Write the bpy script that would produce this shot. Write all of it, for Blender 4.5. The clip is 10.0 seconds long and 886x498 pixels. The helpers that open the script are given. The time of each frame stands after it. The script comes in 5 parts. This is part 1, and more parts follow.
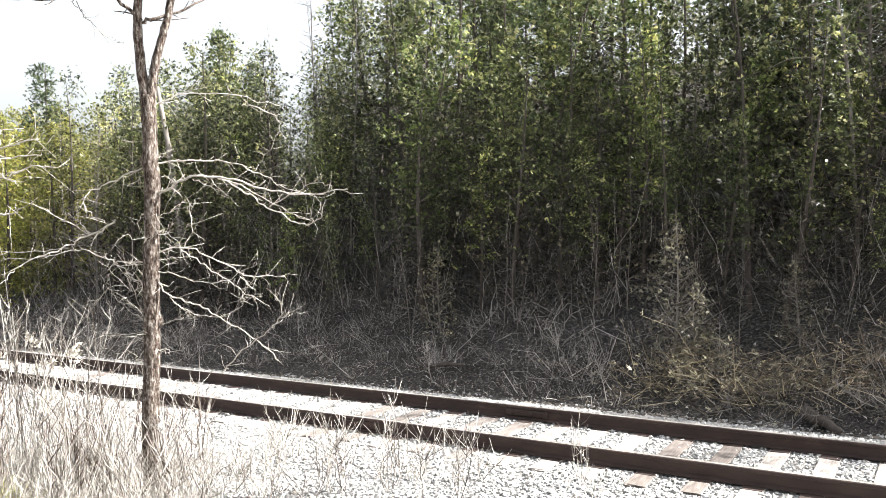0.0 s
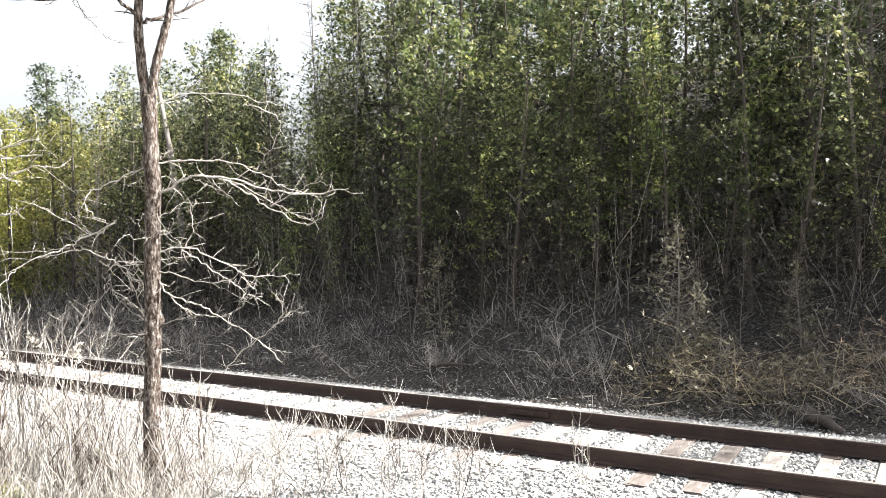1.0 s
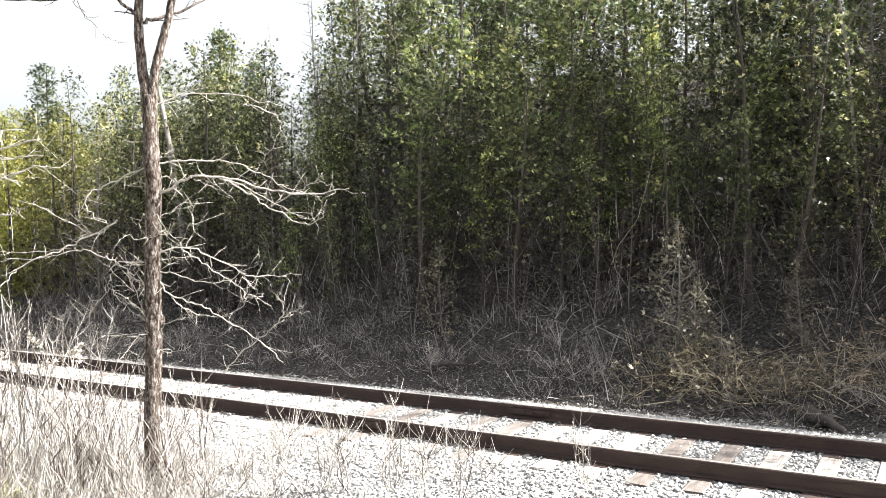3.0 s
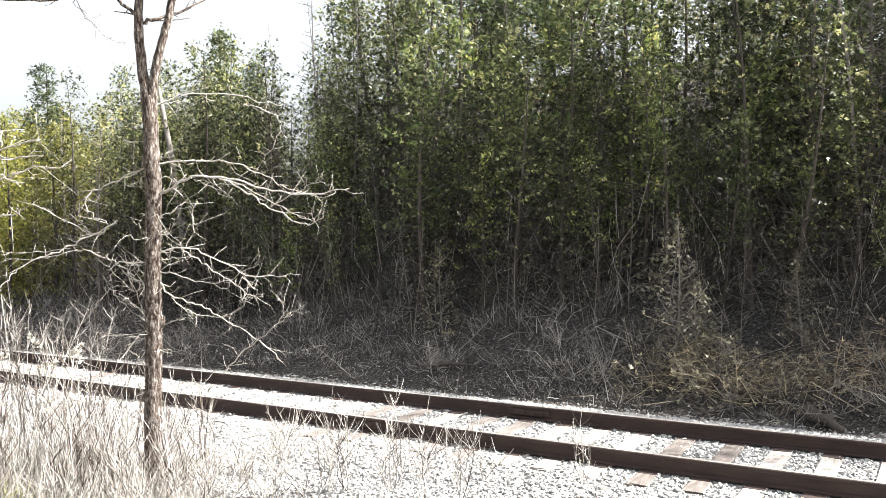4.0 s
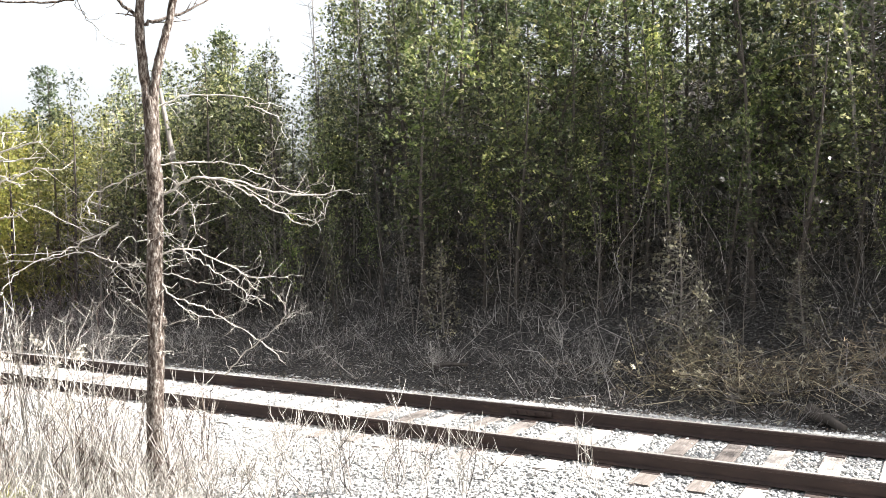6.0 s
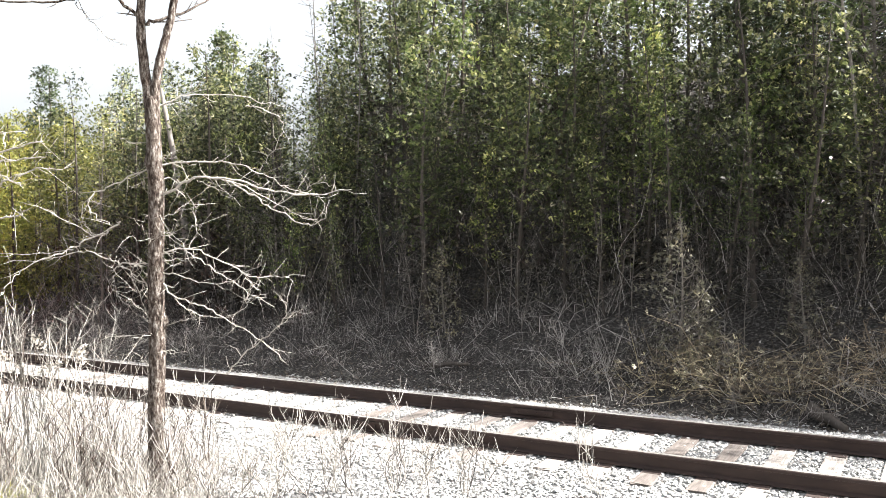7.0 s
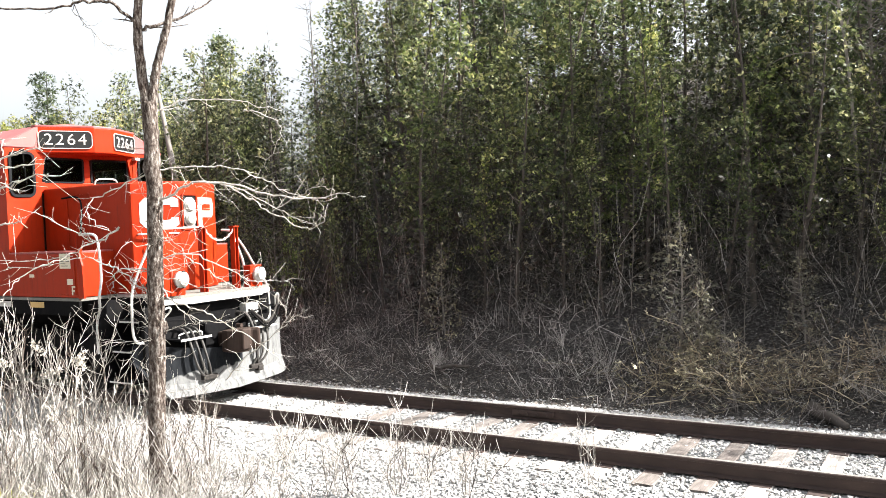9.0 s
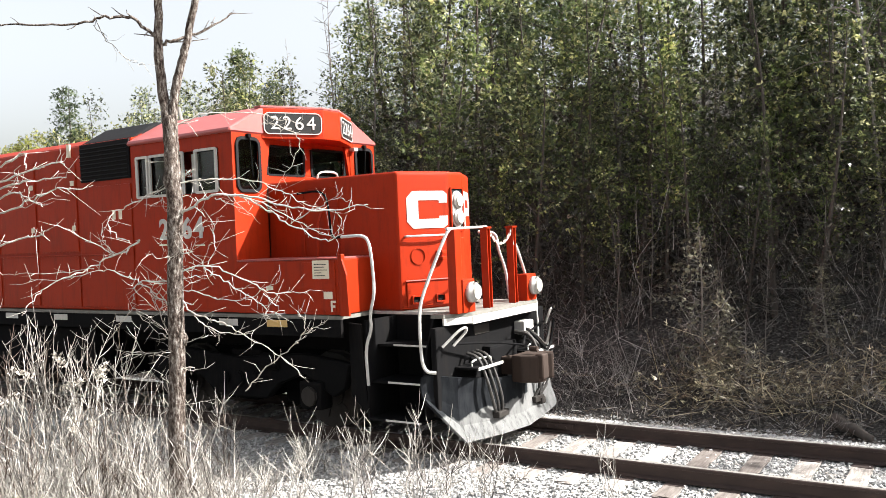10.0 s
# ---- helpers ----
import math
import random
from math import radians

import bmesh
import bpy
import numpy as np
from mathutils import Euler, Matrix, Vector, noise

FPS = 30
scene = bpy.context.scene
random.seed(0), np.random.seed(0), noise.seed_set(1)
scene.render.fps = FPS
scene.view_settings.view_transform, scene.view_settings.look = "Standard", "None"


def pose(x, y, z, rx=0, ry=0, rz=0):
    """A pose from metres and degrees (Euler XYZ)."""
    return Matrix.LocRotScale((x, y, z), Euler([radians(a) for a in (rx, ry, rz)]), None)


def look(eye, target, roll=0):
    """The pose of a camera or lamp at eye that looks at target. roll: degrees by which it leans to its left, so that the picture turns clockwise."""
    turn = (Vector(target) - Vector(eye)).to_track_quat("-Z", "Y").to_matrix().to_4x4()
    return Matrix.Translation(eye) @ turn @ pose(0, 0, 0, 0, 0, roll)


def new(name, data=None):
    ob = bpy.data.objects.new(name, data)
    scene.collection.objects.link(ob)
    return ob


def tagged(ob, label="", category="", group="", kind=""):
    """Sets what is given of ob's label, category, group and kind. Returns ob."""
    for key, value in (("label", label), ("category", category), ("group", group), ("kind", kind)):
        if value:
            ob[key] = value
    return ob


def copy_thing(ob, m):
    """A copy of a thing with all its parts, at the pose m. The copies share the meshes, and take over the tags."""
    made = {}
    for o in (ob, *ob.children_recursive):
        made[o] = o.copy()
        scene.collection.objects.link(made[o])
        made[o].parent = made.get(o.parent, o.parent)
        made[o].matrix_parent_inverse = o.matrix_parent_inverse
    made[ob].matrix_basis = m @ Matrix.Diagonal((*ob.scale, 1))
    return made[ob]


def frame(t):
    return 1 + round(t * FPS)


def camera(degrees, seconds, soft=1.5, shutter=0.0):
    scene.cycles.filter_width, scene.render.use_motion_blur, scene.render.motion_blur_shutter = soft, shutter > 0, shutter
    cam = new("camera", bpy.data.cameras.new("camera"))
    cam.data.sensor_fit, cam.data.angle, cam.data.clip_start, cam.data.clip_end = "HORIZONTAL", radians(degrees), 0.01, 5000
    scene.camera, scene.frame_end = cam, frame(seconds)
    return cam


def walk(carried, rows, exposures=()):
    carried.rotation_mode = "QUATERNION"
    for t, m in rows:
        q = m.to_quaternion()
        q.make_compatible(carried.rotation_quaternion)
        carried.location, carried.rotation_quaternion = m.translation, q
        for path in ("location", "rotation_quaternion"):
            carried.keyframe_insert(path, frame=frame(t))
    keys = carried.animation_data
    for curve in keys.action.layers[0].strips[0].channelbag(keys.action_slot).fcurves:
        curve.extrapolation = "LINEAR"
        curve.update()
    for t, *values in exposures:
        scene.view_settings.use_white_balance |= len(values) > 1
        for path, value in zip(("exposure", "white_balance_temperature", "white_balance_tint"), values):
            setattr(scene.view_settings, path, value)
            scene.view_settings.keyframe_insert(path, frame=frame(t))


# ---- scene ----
# ---------------------------------------------------------------- camera
EYE = (0.0, -9.47, 2.56)


def aim(yaw, pitch, roll):
    """Camera pose: yaw to the left of +Y, pitch up, roll."""
    return pose(*EYE, 90 + pitch, 0, yaw) @ pose(0, 0, 0, 0, 0, roll)


cam = camera(55.58, 10.0, soft=0.8)
walk(cam, [
    (0.0, aim(31.61, -2.02, -1.27)), (0.5, aim(31.64, -2.02, -1.28)), (1.0, aim(31.67, -2.04, -1.32)),
    (1.5, aim(31.70, -2.06, -1.38)), (2.0, aim(31.72, -2.08, -1.41)), (2.5, aim(31.71, -2.07, -1.41)),
    (4.0, aim(31.71, -2.05, -1.43)), (4.5, aim(31.74, -2.06, -1.54)), (5.0, aim(31.74, -2.06, -1.55)),
    (5.5, aim(31.78, -2.03, -1.60)), (7.0, aim(31.89, -2.04, -1.62)), (7.5, aim(31.94, -2.07, -1.63)),
    (8.0, aim(31.97, -2.11, -1.66)), (8.5, aim(32.01, -2.13, -1.66)), (8.7, aim(31.96, -2.17, -1.85)),
    (8.8, aim(31.86, -2.15, -2.02)), (8.9, aim(31.77, -2.03, -2.20)), (9.0, aim(31.83, -1.89, -2.25)),
    (9.1, aim(32.57, -2.10, -2.65)), (9.2, aim(33.20, -2.33, -2.97)), (9.3, aim(33.42, -2.28, -3.00)),
    (9.4, aim(33.44, -2.18, -2.82)), (9.5, aim(33.26, -1.93, -2.56)), (9.6, aim(33.05, -1.68, -2.60)),
    (9.7, aim(33.06, -1.56, -2.60)), (9.8, aim(33.20, -1.48, -2.70)), (9.9, aim(33.19, -1.36, -2.66)),
    (10.0, aim(33.03, -1.07, -2.48)),
], exposures=[(0.0, 2.2), (8.5, 2.2), (9.3, 2.12), (10.0, 1.96)])

# ---------------------------------------------------------------- light
SUN_AZ, SUN_EL = 33.0, 38.5      # azimuth from +X towards +Y, elevation
world = bpy.data.worlds.new("sky")
scene.world = world
world.use_nodes = True
wn = world.node_tree
sky = wn.nodes.new("ShaderNodeTexSky")
sky.sky_type = "NISHITA"
sky.sun_disc = False
sky.sun_elevation = radians(SUN_EL)
sky.sun_rotation = radians(90 - SUN_AZ)
sky.dust_density = 5.0
sky.air_density = 1.2
haze = wn.nodes.new("ShaderNodeHueSaturation")     # thin bright haze over the blue
haze.inputs["Saturation"].default_value = 0.3
wn.links.new(sky.outputs[0], haze.inputs["Color"])
wn.links.new(haze.outputs[0], wn.nodes["Background"].inputs[0])
wn.nodes["Background"].inputs[1].default_value = 0.082
sun = new("sun", bpy.data.lights.new("sun", "SUN"))
sun.data.energy = 5.0
sun.data.angle = radians(0.53)
sun.data.color = (1.0, 0.965, 0.91)
SUN_DIR = Vector((math.cos(radians(SUN_AZ)) * math.cos(radians(SUN_EL)),
                  math.sin(radians(SUN_AZ)) * math.cos(radians(SUN_EL)), math.sin(radians(SUN_EL))))
sun.matrix_world = look(SUN_DIR * 60, (0, 0, 0))


# ---------------------------------------------------------------- materials
class Mat:
    """A small node-tree builder."""

    def __init__(self, name, rough=0.7, metal=0.0, spec=0.5):
        self.m = bpy.data.materials.new(name)
        self.m.use_nodes = True
        self.t = self.m.node_tree
        self.b = self.t.nodes["Principled BSDF"]
        self.b.inputs["Roughness"].default_value = rough
        self.b.inputs["Metallic"].default_value = metal
        self.b.inputs["Specular IOR Level"].default_value = spec
        self.co = self.t.nodes.new("ShaderNodeTexCoord").outputs["Object"]

    def node(self, kind, **kw):
        n = self.t.nodes.new(kind)
        for k, v in kw.items():
            n.inputs[k.replace("_", " ")].default_value = v
        return n

    def link(self, a, b):
        self.t.links.new(a, b)

    def noise(self, scale, detail=4.0, rough=0.6, stretch=None):
        n = self.node("ShaderNodeTexNoise", Scale=scale, Detail=detail, Roughness=rough)
        if stretch:
            mp = self.node("ShaderNodeMapping", Scale=stretch)
            self.link(self.co, mp.inputs[0])
            self.link(mp.outputs[0], n.inputs["Vector"])
        else:
            self.link(self.co, n.inputs["Vector"])
        return n.outputs["Fac"]

    def ramp(self, fac, stops):
        r = self.t.nodes.new("ShaderNodeValToRGB")
        while len(r.color_ramp.elements) < len(stops):
            r.color_ramp.elements.new(0.5)
        for e, (p, c) in zip(r.color_ramp.elements, stops):
            e.position, e.color = p, (*c, 1)
        self.link(fac, r.inputs[0])
        return r.outputs[0]

    def mix(self, fac, a, b, mode="MIX"):
        n = self.t.nodes.new("ShaderNodeMix")
        n.data_type, n.blend_type = "RGBA", mode
        for sock, v in ((n.inputs[0], fac), (n.inputs[6], a), (n.inputs[7], b)):
            if isinstance(v, (int, float)):
                sock.default_value = v
            elif isinstance(v, tuple):
                sock.default_value = (*v, 1)
            else:
                self.link(v, sock)
        return n.outputs[2]

    def colour(self, c):
        if isinstance(c, tuple):
            self.b.inputs["Base Color"].default_value = (*c, 1)
        else:
            self.link(c, self.b.inputs["Base Color"])
        return self

    def rough(self, fac, lo, hi):
        mr = self.node("ShaderNodeMapRange", To_Min=lo, To_Max=hi)
        self.link(fac, mr.inputs[0])
        self.link(mr.outputs[0], self.b.inputs["Roughness"])
        return self

    def bump(self, fac, strength=0.3, dist=0.02):
        n = self.node("ShaderNodeBump", Strength=strength, Distance=dist)
        self.link(fac, n.inputs["Height"])
        self.link(n.outputs[0], self.b.inputs["Normal"])
        return self

    def object_random(self):
        return self.t.nodes.new("ShaderNodeObjectInfo").outputs["Random"]

    def island(self):
        return self.t.nodes.new("ShaderNodeNewGeometry").outputs["Random Per Island"]


def leaf_mat(name, stops, trans=0.35):
    """Foliage that lets some light through; tone varies leaf by leaf and in patches."""
    q = Mat(name, rough=0.42, spec=0.5)
    c = q.ramp(q.island(), stops)
    c2 = q.ramp(q.noise(1.1, 3.0), [(0.32, (0.45, 0.45, 0.45)), (0.5, (0.9, 0.9, 0.88)), (0.68, (1.7, 1.65, 1.4))])
    c = q.mix(1.0, c, c2, "MULTIPLY")
    c = q.mix(1.0, c, q.ramp(q.object_random(), [(0.0, (0.60, 0.62, 0.62)), (0.5, (0.95, 0.95, 0.95)), (0.8, (1.25, 1.3, 1.1)), (1.0, (1.5, 1.35, 1.2))]), "MULTIPLY")
    q.colour(c)
    tr = q.t.nodes.new("ShaderNodeBsdfTranslucent")
    q.link(c, tr.inputs[0])
    ms = q.node("ShaderNodeMixShader", Fac=trans)
    q.link(q.b.outputs[0], ms.inputs[1])
    q.link(tr.outputs[0], ms.inputs[2])
    q.link(ms.outputs[0], q.t.nodes["Material Output"].inputs[0])
    return q.m


def stem_mat(name, stops, scale=12.0, rough=0.85):
    q = Mat(name, rough=rough, spec=0.25)
    n = q.noise(scale, 5.0, 0.65, (1, 1, 0.25))
    c = q.ramp(q.island(), stops)
    c = q.mix(0.7, c, q.ramp(n, [(0.3, (0.45, 0.43, 0.42)), (0.7, (1.15, 1.15, 1.15))]), "MULTIPLY")
    return q.colour(c).bump(n, 0.5, 0.01).m


M = {}
# the palest few leaves are sun glints put into the foliage colour
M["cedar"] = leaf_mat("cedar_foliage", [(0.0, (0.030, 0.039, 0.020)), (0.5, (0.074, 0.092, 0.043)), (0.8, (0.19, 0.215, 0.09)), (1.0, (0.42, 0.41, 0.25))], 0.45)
# lighter foliage that stands in for sun on the upper bank
M["cedar_light"] = leaf_mat("cedar_foliage_lighter", [(0.0, (0.045, 0.064, 0.027)), (0.5, (0.110, 0.150, 0.055)), (0.8, (0.23, 0.29, 0.10)), (1.0, (0.46, 0.45, 0.26))], 0.5)
# yellow-green cedars: the sunlight on them is put into this brighter colour
M["cedar_gold"] = leaf_mat("cedar_foliage_sunlit_green", [(0.0, (0.11, 0.125, 0.03)), (0.6, (0.23, 0.235, 0.065)), (1.0, (0.36, 0.335, 0.12))], 0.5)
M["fir"] = leaf_mat("fir_foliage", [(0.0, (0.045, 0.068, 0.036)), (0.6, (0.085, 0.115, 0.058)), (1.0, (0.15, 0.18, 0.10))], 0.45)
M["dead_leaf"] = leaf_mat("dead_cedar_foliage", [(0.0, (0.10, 0.085, 0.06)), (0.6, (0.25, 0.23, 0.165)), (1.0, (0.50, 0.47, 0.36))], 0.3)
M["heap_leaf"] = leaf_mat("yellowed_cedar_foliage", [(0.0, (0.045, 0.037, 0.030)), (0.5, (0.15, 0.128, 0.104)), (0.8, (0.40, 0.36, 0.30)), (1.0, (0.68, 0.63, 0.54))], 0.3)
# dead brown foliage of the lower limbs, darkened to deepen the shade there
M["dead_shaded"] = leaf_mat("dead_foliage_shaded", [(0.0, (0.019, 0.0185, 0.014)), (0.6, (0.040, 0.037, 0.028)), (0.9, (0.095, 0.085, 0.065)), (1.0, (0.34, 0.31, 0.26))], 0.25)
M["bark_dark"] = stem_mat("forest_bark", [(0.0, (0.04, 0.033, 0.028)), (0.7, (0.095, 0.082, 0.072)), (1.0, (0.34, 0.31, 0.28))])
M["bark_pale"] = stem_mat("pale_dead_wood", [(0.0, (0.11, 0.10, 0.09)), (1.0, (0.30, 0.275, 0.25))])
M["bark_white"] = stem_mat("bleached_wood", [(0.0, (0.30, 0.28, 0.26)), (1.0, (0.42, 0.40, 0.37))])
M["brush"] = stem_mat("dry_brush", [(0.0, (0.045, 0.040, 0.037)), (0.5, (0.135, 0.124, 0.117)), (0.72, (0.36, 0.335, 0.315)), (1.0, (0.68, 0.65, 0.61))])
M["straw"] = stem_mat("dry_straw", [(0.0, (0.10, 0.088, 0.076)), (0.4, (0.29, 0.27, 0.245)), (1.0, (0.57, 0.555, 0.52))])
M["straw_dark"] = stem_mat("yellowed_boughs", [(0.0, (0.09, 0.07, 0.05)), (0.5, (0.22, 0.18, 0.13)), (0.75, (0.46, 0.40, 0.29)), (1.0, (0.62, 0.54, 0.32))])
M["litter"] = stem_mat("dry_leaf_litter", [(0.0, (0.06, 0.047, 0.037)), (0.6, (0.18, 0.155, 0.13)), (0.85, (0.38, 0.35, 0.31)), (1.0, (0.6, 0.57, 0.53))])
M["stalk_dark"] = stem_mat("brown_stalk", [(0.0, (0.035, 0.026, 0.021)), (0.6, (0.09, 0.07, 0.058)), (1.0, (0.20, 0.17, 0.145))])
M["fluff"] = stem_mat("seed_fluff", [(0.0, (0.50, 0.46, 0.40)), (1.0, (0.72, 0.69, 0.62))])

q = Mat("sapling_bark", rough=0.9, spec=0.2)
n = q.noise(34, 8.0, 0.75, (1, 1, 0.36))
n2 = q.noise(6.0, 4.0, 0.65)
c = q.ramp(n, [(0.40, (0.016, 0.011, 0.009)), (0.47, (0.075, 0.054, 0.044)), (0.54, (0.15, 0.128, 0.113)), (0.63, (0.38, 0.355, 0.33))])
c = q.mix(q.ramp(n2, [(0.55, (0, 0, 0)), (0.72, (0.3, 0.3, 0.3))]), c, (0.24, 0.22, 0.20))
M["bark"] = q.colour(c).bump(n, 1.0, 0.03).m

q = Mat("twig_bark", rough=0.75, spec=0.3)
n = q.noise(30, 4.0)
M["twig"] = q.colour(q.ramp(n, [(0.3, (0.25, 0.23, 0.20)), (0.7, (0.54, 0.515, 0.47))])).bump(n, 0.4, 0.005).m

q = Mat("ballast_stone", rough=0.85, spec=0.3)
c = q.ramp(q.island(), [(0.0, (0.25, 0.247, 0.242)), (0.35, (0.38, 0.377, 0.37)), (0.88, (0.50, 0.497, 0.49)), (1.0, (0.37, 0.33, 0.29))])
n = q.noise(40, 4.0)
c = q.mix(0.6, c, q.ramp(n, [(0.3, (0.65, 0.65, 0.65)), (0.7, (1.1, 1.1, 1.1))]), "MULTIPLY")
M["stone"] = q.colour(c).bump(n, 0.3, 0.01).m

# ground: grey ballast beside the track, leaf litter and earth on the banks
q = Mat("earth_and_ballast", rough=0.95, spec=0.2)
vor = q.node("ShaderNodeTexVoronoi", Scale=24.0)
q.link(q.co, vor.inputs["Vector"])
# gravel: the shade in the gaps between stones is put into the colour
grav = q.mix(1.0, q.ramp(vor.outputs["Color"], [(0.1, (0.30, 0.297, 0.29)), (0.9, (0.48, 0.475, 0.465))]),
             q.ramp(vor.outputs["Distance"], [(0.25, (1, 1, 1)), (0.6, (0.55, 0.55, 0.55))]), "MULTIPLY")
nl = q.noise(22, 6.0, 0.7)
# far-bank litter; its tone is lowered to deepen the shade under the trees
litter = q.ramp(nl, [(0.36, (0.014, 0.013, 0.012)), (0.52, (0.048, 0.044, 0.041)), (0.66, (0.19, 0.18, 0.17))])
sep = q.t.nodes.new("ShaderNodeSeparateXYZ")
q.link(q.co, sep.inputs[0])
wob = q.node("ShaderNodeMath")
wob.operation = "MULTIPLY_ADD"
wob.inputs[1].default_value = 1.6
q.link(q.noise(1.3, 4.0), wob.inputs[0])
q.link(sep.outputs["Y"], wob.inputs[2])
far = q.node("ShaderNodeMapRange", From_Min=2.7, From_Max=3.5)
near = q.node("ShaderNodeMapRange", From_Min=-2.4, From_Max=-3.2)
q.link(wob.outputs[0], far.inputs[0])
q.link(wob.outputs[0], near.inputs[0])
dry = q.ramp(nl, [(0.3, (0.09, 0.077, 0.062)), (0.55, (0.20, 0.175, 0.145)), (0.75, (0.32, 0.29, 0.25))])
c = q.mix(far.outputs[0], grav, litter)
c = q.mix(near.outputs[0], c, dry)
hgt = q.mix(far.outputs[0], q.ramp(vor.outputs["Distance"], [(0.0, (1, 1, 1)), (0.7, (0, 0, 0))]), nl)
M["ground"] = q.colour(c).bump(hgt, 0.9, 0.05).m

q = Mat("rail_steel_rust", rough=0.8, metal=0.0)
n = q.noise(9, 6.0, 0.65, (0.3, 1, 1))
c = q.ramp(n, [(0.3, (0.022, 0.013, 0.011)), (0.6, (0.042, 0.025, 0.020)), (0.8, (0.085, 0.052, 0.038))])
M["rail"] = q.colour(c).bump(n, 0.3, 0.004).m
q = Mat("rail_head_worn_steel", rough=0.35, metal=0.6)
M["rail_top"] = q.colour(q.ramp(q.noise(14, 4.0, 0.6, (0.1, 1, 1)), [(0.3, (0.30, 0.27, 0.25)), (0.7, (0.52, 0.50, 0.48))])).m

q = Mat("weathered_sleeper", rough=0.9, spec=0.2)
n = q.noise(14, 7.0, 0.7, (3.0, 0.25, 1))
c = q.ramp(n, [(0.3, (0.13, 0.117, 0.11)), (0.5, (0.27, 0.25, 0.237)), (0.7, (0.38, 0.365, 0.35))])
c = q.mix(1.0, c, q.ramp(q.object_random(), [(0.0, (0.42, 0.385, 0.37)), (0.16, (0.72, 0.69, 0.67)), (0.3, (1.0, 0.97, 0.94)), (1.0, (1.15, 1.13, 1.1))]), "MULTIPLY")
M["sleeper"] = q.colour(c).bump(n, 0.6, 0.012).m


# ---------------------------------------------------------------- helpers for meshes
def mesh_ob(name, verts, faces, mats, parent=None, label="", smooth=False, face_mat=None):
    me = bpy.data.meshes.new(name)
    me.from_pydata(verts, [], faces)
    for m in mats if isinstance(mats, (list, tuple)) else [mats]:
        me.materials.append(m)
    if face_mat is not None:
        me.polygons.foreach_set("material_index", face_mat)
    if smooth:
        me.polygons.foreach_set("use_smooth", [True] * len(faces))
    me.update()
    ob = new(name, me)
    if parent is not None:
        ob.parent = parent
    if label:
        tagged(ob, label)
    return ob


def part(name, bm, material, parent, label="", smooth=False):
    """One bmesh as one mesh object under a thing or a part."""
    me = bpy.data.meshes.new(name)
    if smooth:
        for fc in bm.faces:
            fc.smooth = True
    bm.to_mesh(me)
    bm.free()
    for m in material if isinstance(material, (list, tuple)) else [material]:
        me.materials.append(m)
    ob = new(name, me)
    if parent is not None:
        ob.parent = parent
    if label:
        tagged(ob, label)
    return ob


def tube(V, F, pts, radii, sides=5, cap=True):
    """Adds a tapered tube along pts to the lists V and F."""
    base = len(V)
    pts = [Vector(p) for p in pts]
    up = Vector((0.13, 0.31, 0.94))
    for i, p in enumerate(pts):
        d = (pts[min(i + 1, len(pts) - 1)] - pts[max(i - 1, 0)]).normalized()
        s = d.cross(up)
        if s.length < 0.05:
            s = d.cross(Vector((1, 0, 0)))
        s.normalize()
        w = d.cross(s)
        for k in range(sides):
            an = 2 * math.pi * k / sides
            V.append(tuple(p + radii[i] * (math.cos(an) * s + math.sin(an) * w)))
    for i in range(len(pts) - 1):
        for k in range(sides):
            a0, b0 = base + i * sides + k, base + i * sides + (k + 1) % sides
            F.append((a0, b0, b0 + sides, a0 + sides))
    if cap:
        F.append(tuple(base + (len(pts) - 1) * sides + k for k in range(sides)))
        F.append(tuple(base + k for k in reversed(range(sides))))


def ramp1(t, knots):
    """Piecewise-linear, eased between knots."""
    for (x0, y0), (x1, y1) in zip(knots, knots[1:]):
        if t <= x1:
            u = min(1, max(0, (t - x0) / (x1 - x0)))
            return y0 + (y1 - y0) * u
    return knots[-1][1]


BANK = [(-400, 2.5), (-60, 2.0), (-10.5, 0.85), (-8.0, 0.72), (-5.2, 0.12), (-3.6, -0.20), (-2.4, -0.24), (-1.4, -0.195), (1.4, -0.195),
        (2.0, -0.30), (2.6, -0.42), (3.2, -0.30), (4.2, 0.12), (6, 0.95), (9, 2.4), (14, 4.8), (22, 8.0), (40, 11), (90, 13), (400, 15)]


def ground_z(x, y):
    z = ramp1(y, BANK)
    if y > 3:
        k = ramp1(x + 0.872 * (y + 9.47), [(-30, 0.05), (-12, 0.10), (-4, 0.24), (1, 0.55), (6, 1.0), (60, 1.0)])
        z = -0.3 + (z + 0.3) * k
    amp = 0.5 * min(1, max(0, (abs(y - 0.3) - 2.2) / 5))
    return z + amp * (noise.noise((x * 0.35, y * 0.35, 0.0)) + 0.4 * noise.noise((x * 1.3, y * 1.3, 4.0)))


# ---------------------------------------------------------------- ground and track
def ground():
    xs = [-600, -400, -250, -160, -120, -100, -85] + [-75 + 1.0 * i for i in range(50)] + [-25 + 0.4 * i for i in range(76)] + [6, 8, 11, 15, 20, 28, 40, 70, 130, 300, 600]
    ys = [-400, -200, -100, -50, -30, -20, -15] + [-12.5 + 0.5 * i for i in range(11)] + [-7 + 0.25 * i for i in range(62)] + [9 + i for i in range(24)] + [36, 42, 50, 60, 80, 120, 200, 400]
    V = [(x, y, ground_z(x, y)) for y in ys for x in xs]
    w = len(xs)
    F = [(j * w + i, j * w + i + 1, (j + 1) * w + i + 1, (j + 1) * w + i) for j in range(len(ys) - 1) for i in range(w - 1)]
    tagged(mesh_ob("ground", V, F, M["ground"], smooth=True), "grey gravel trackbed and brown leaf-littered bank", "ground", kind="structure")


